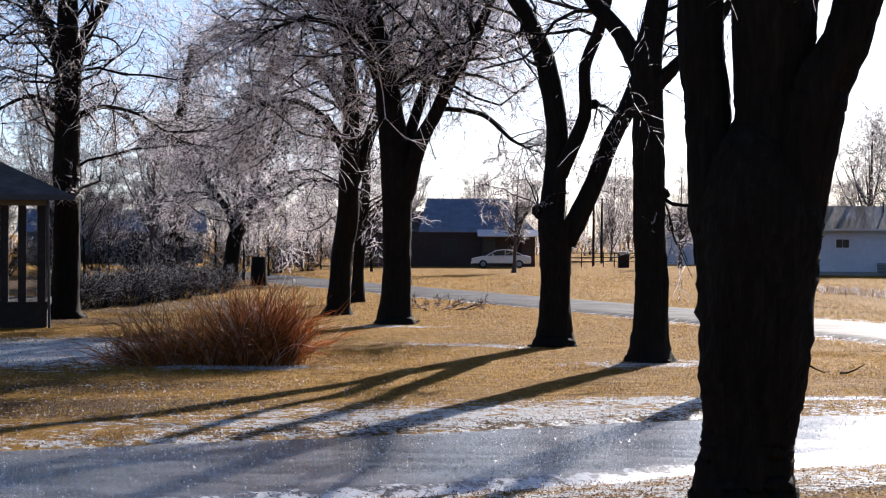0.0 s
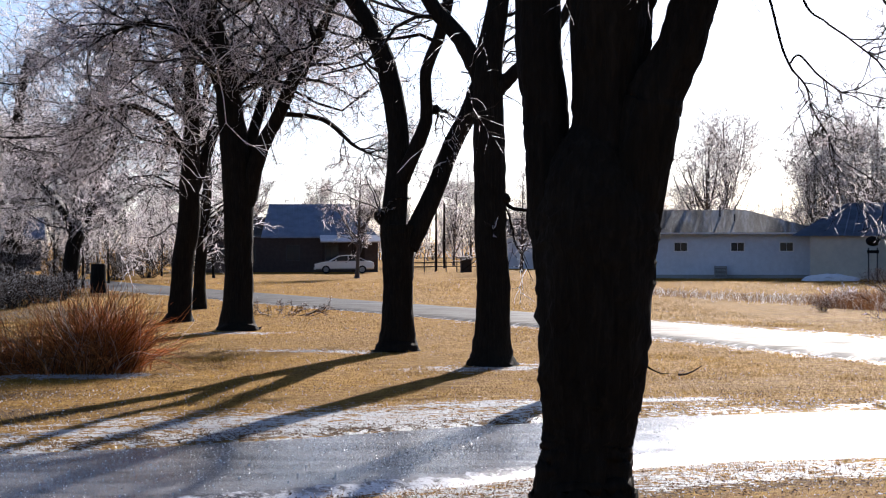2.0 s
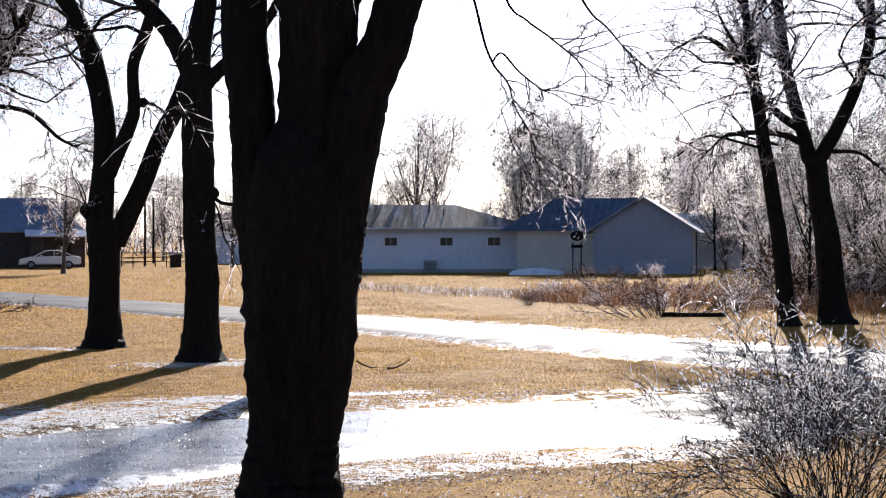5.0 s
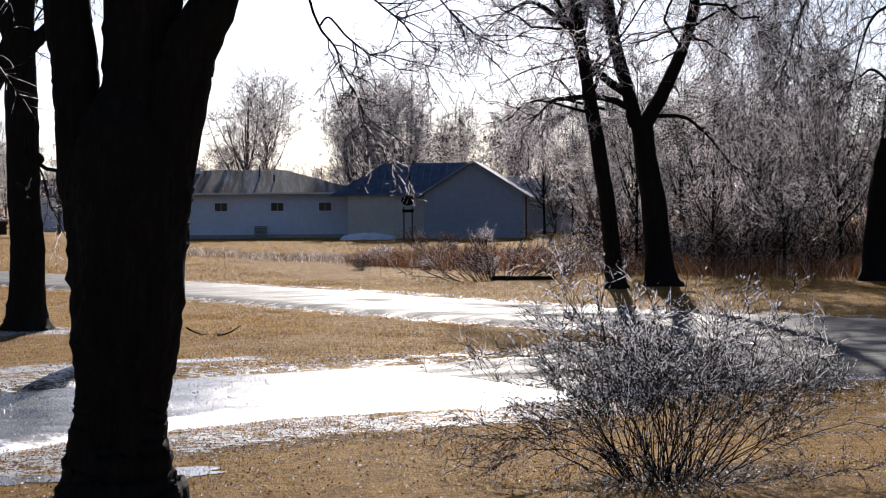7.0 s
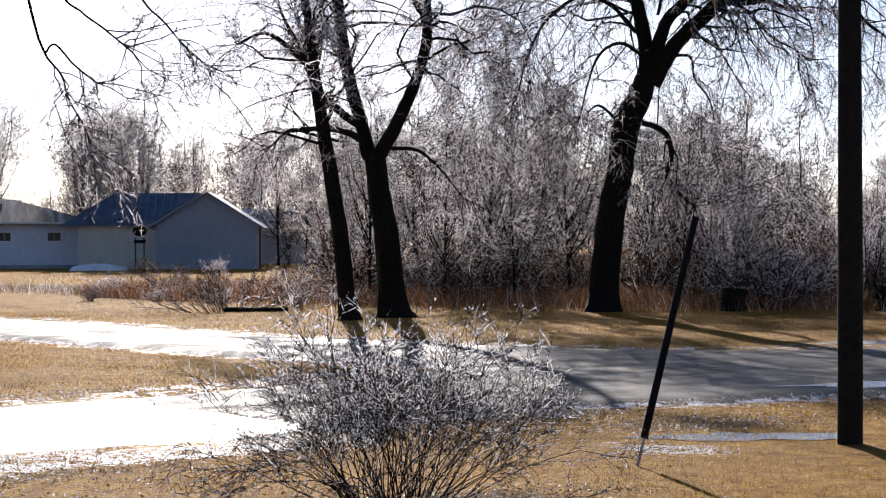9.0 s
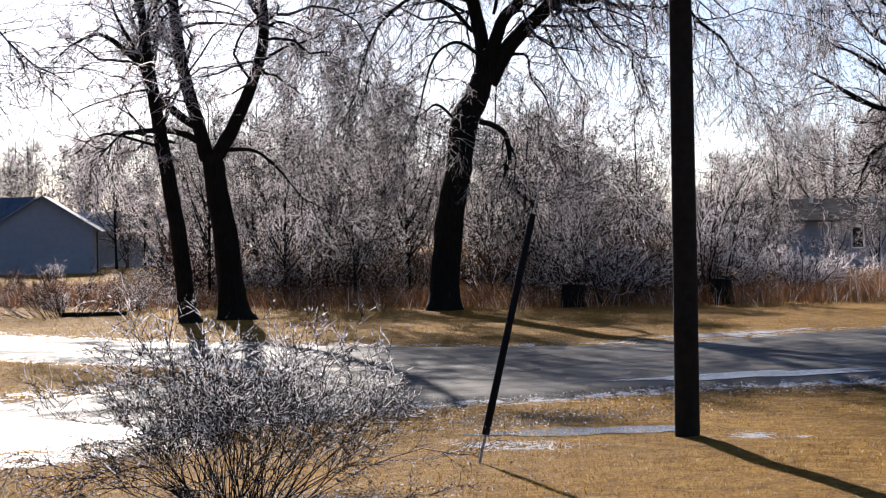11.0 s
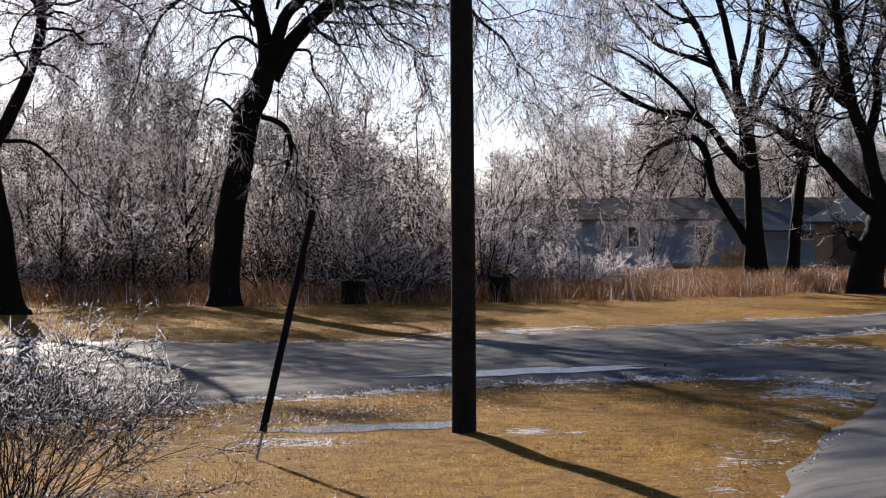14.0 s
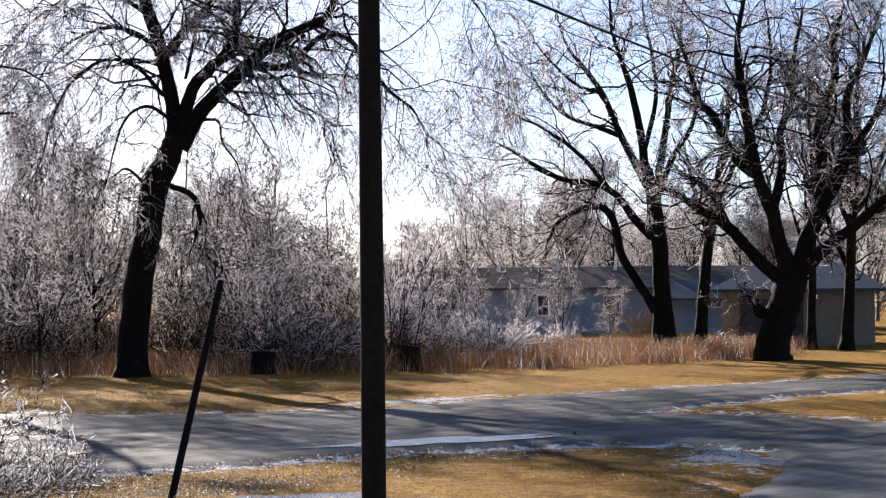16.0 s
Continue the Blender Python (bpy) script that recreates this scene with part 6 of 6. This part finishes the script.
def puddle(x, y, rx, ry, turn, seed, mat, label, zz=0.006, name="puddle"):
    rg = np.random.default_rng(seed)
    n = 48
    a_ = np.arange(n) * 2 * np.pi / n
    r_ = 1 + 0.22 * np.sin(2 * a_ + rg.random() * 6) + 0.16 * np.sin(5 * a_ + rg.random() * 6) + 0.09 * np.sin(9 * a_ + rg.random() * 6) + 0.04 * rg.standard_normal(n)
    b_ = bmesh.new()
    b_.faces.new([b_.verts.new((rx * p_ * np.cos(t_), ry * p_ * np.sin(t_), 0)) for p_, t_ in zip(r_, a_)])
    bmesh.ops.triangulate(b_, faces=b_.faces)
    ob = part(name, b_, mat, None)
    ob.matrix_world = pose(x, y, zz, 0, 0, turn)
    return tagged(ob, label, name.replace("_", " "), kind="structure")


puddle(14.1, 18.95, 1.15, 0.5, -22, 91, WATER, "shallow puddle reflecting pale blue sky", 0.004)
puddle(21.2, 23.8, 2.3, 0.55, -8, 92, WATER, "long puddle along the street's edge", 0.038)
puddle(3.3, 17.6, 0.55, 0.35, 0, 93, WATER, "small puddle at the tree's foot", 0.004)
puddle(1.9, 17.75, 0.45, 0.3, 0, 94, WATER, "small puddle beside the drive", 0.004)
rng = np.random.default_rng(9)
lp = []
for x, y, rx, ry, turn, s_ in [q_ for q_ in LITTER_SHADE_SPOTS if q_[1] < 40] + [(0, 24.6, 6, 1.2, 22, 1), (5, 19.6, 6, 0.8, 12, 1), (3, 17, 4, 1.2, 0, 1), (8, 28.8, 5, 0.6, 5, 1)]:
    n = 2200
    g2 = rng.normal(0, 0.7, (n, 2)) * (rx, ry)
    c, s2 = math.cos(radians(turn)), math.sin(radians(turn))
    lp.append(np.column_stack([x + c * g2[:, 0] - s2 * g2[:, 1], y + s2 * g2[:, 0] + c * g2[:, 1]]))
lp = np.concatenate(lp)
lp = lp[road_gap(lp) > -0.3]
n = len(lp)
u1, u2 = unit(rng.standard_normal((n, 3)) * (1, 1, 0.5)), unit(rng.standard_normal((n, 3)) * (1, 1, 0.6))
c3 = np.column_stack([lp, rng.uniform(0.015, 0.04, n)])
sz = rng.uniform(0.008, 0.022, n)[:, None]
V = np.stack([c3 - u1 * sz, c3 + u2 * sz * 0.6, c3 + u1 * sz, c3 - u2 * sz * 0.6], 1).reshape(-1, 3)
LEAF = blade_material("dead_leaf", (0.04, 0.022, 0.012), (0.17, 0.09, 0.045), (0.85, 0.85, 0.85), 0.22)
tagged(attach("leaf_litter", mesh_np("leaf_litter", V, np.arange(n * 4).reshape(-1, 4)), LEAF), "scattered dead brown leaves and ice crumbs", "leaves", kind="stuff")

# white specks on the drive that stand in for sun sparkle
n = 5000
i_ = rng.integers(20, len(DRIVE) - 6, n)
w_ = rng.uniform(-1, 1, n) * DRIVE[i_, 2] * 0.97
tn = unit(np.gradient(DRIVE[:, :2], axis=0))[i_]
c2 = DRIVE[i_, :2] + np.stack([-tn[:, 1], tn[:, 0]], 1) * w_[:, None] + rng.normal(0, 0.4, (n, 2))
zz = 0.012 + 0.03 * (1 - (w_ / DRIVE[i_, 2]) ** 2)
c3 = np.column_stack([c2, zz])
u1, u2 = unit(rng.standard_normal((n, 3)) * (1, 1, 0.4)), unit(rng.standard_normal((n, 3)) * (1, 1, 0.8))
sz = rng.uniform(0.006, 0.016, n)[:, None]
V = np.stack([c3 - u1 * sz, c3 + u2 * sz, c3 + u1 * sz, c3 - u2 * sz], 1).reshape(-1, 3)
tagged(attach("ice_crumbs", mesh_np("ice_crumbs", V, np.arange(n * 4).reshape(-1, 4)), ICE), "white specks strewn over the drive for sun sparkle", "ice", kind="stuff")

# fence by the far hut, fallen brush by the lane
fence = empty("wire_fence", 9.6, 152, 0)
for i in range(9):
    part("post", cyl(bmesh.new(), (i * 0.9, 0, -0.1), (i * 0.9, 0, 1.25), 0.045, 0.04, 8), DARK_WOOD, fence)
for z_ in (0.45, 0.8, 1.15):
    part("rail", cyl(bmesh.new(), (0, 0, z_), (7.2, 0, z_), 0.03, 0.03, 6), DARK_WOOD, fence)
tagged(fence, "low dark post and rail fence by the hut", "fence")
for x, y, h in ((12.7, 156, 5.5), (14.6, 170, 6.0), (24.2, 140, 4.0)):
    far = empty("street_pole", x, y)
    part("shaft", cyl(bmesh.new(), (0, 0, -0.2), (0, 0, h), 0.11, 0.09, 10), POLE_WOOD, far)
    tagged(far, "thin dark pole standing by the far houses", "pole", "far poles")
grow_shrub("fallen_brush", -0.4, 64.5, 76, 0.45, 3.4, 26, "low heap of dark fallen twigs beside the lane", n2=5, n3=4, twig=0.008, mat=TWIG_RED, core=0.8)

# bare trees before the blue-roofed garage
for x, y, h, r, seed in ((63.1, 47.6, 12, 0.2, 121), (63.1, 45.8, 12, 0.26, 122)):
    grow_tree("yard_tree", ((x, y), 0, wild_limbs(np.random.default_rng(seed), h, r, 9, 0.7)), seed, "dark bare yard tree beside the blue-roofed garage", per_m=1.8, len1=2.4, n2=6, n3=5, droop=0.02, low=0.25, twig=0.011, skip=0)
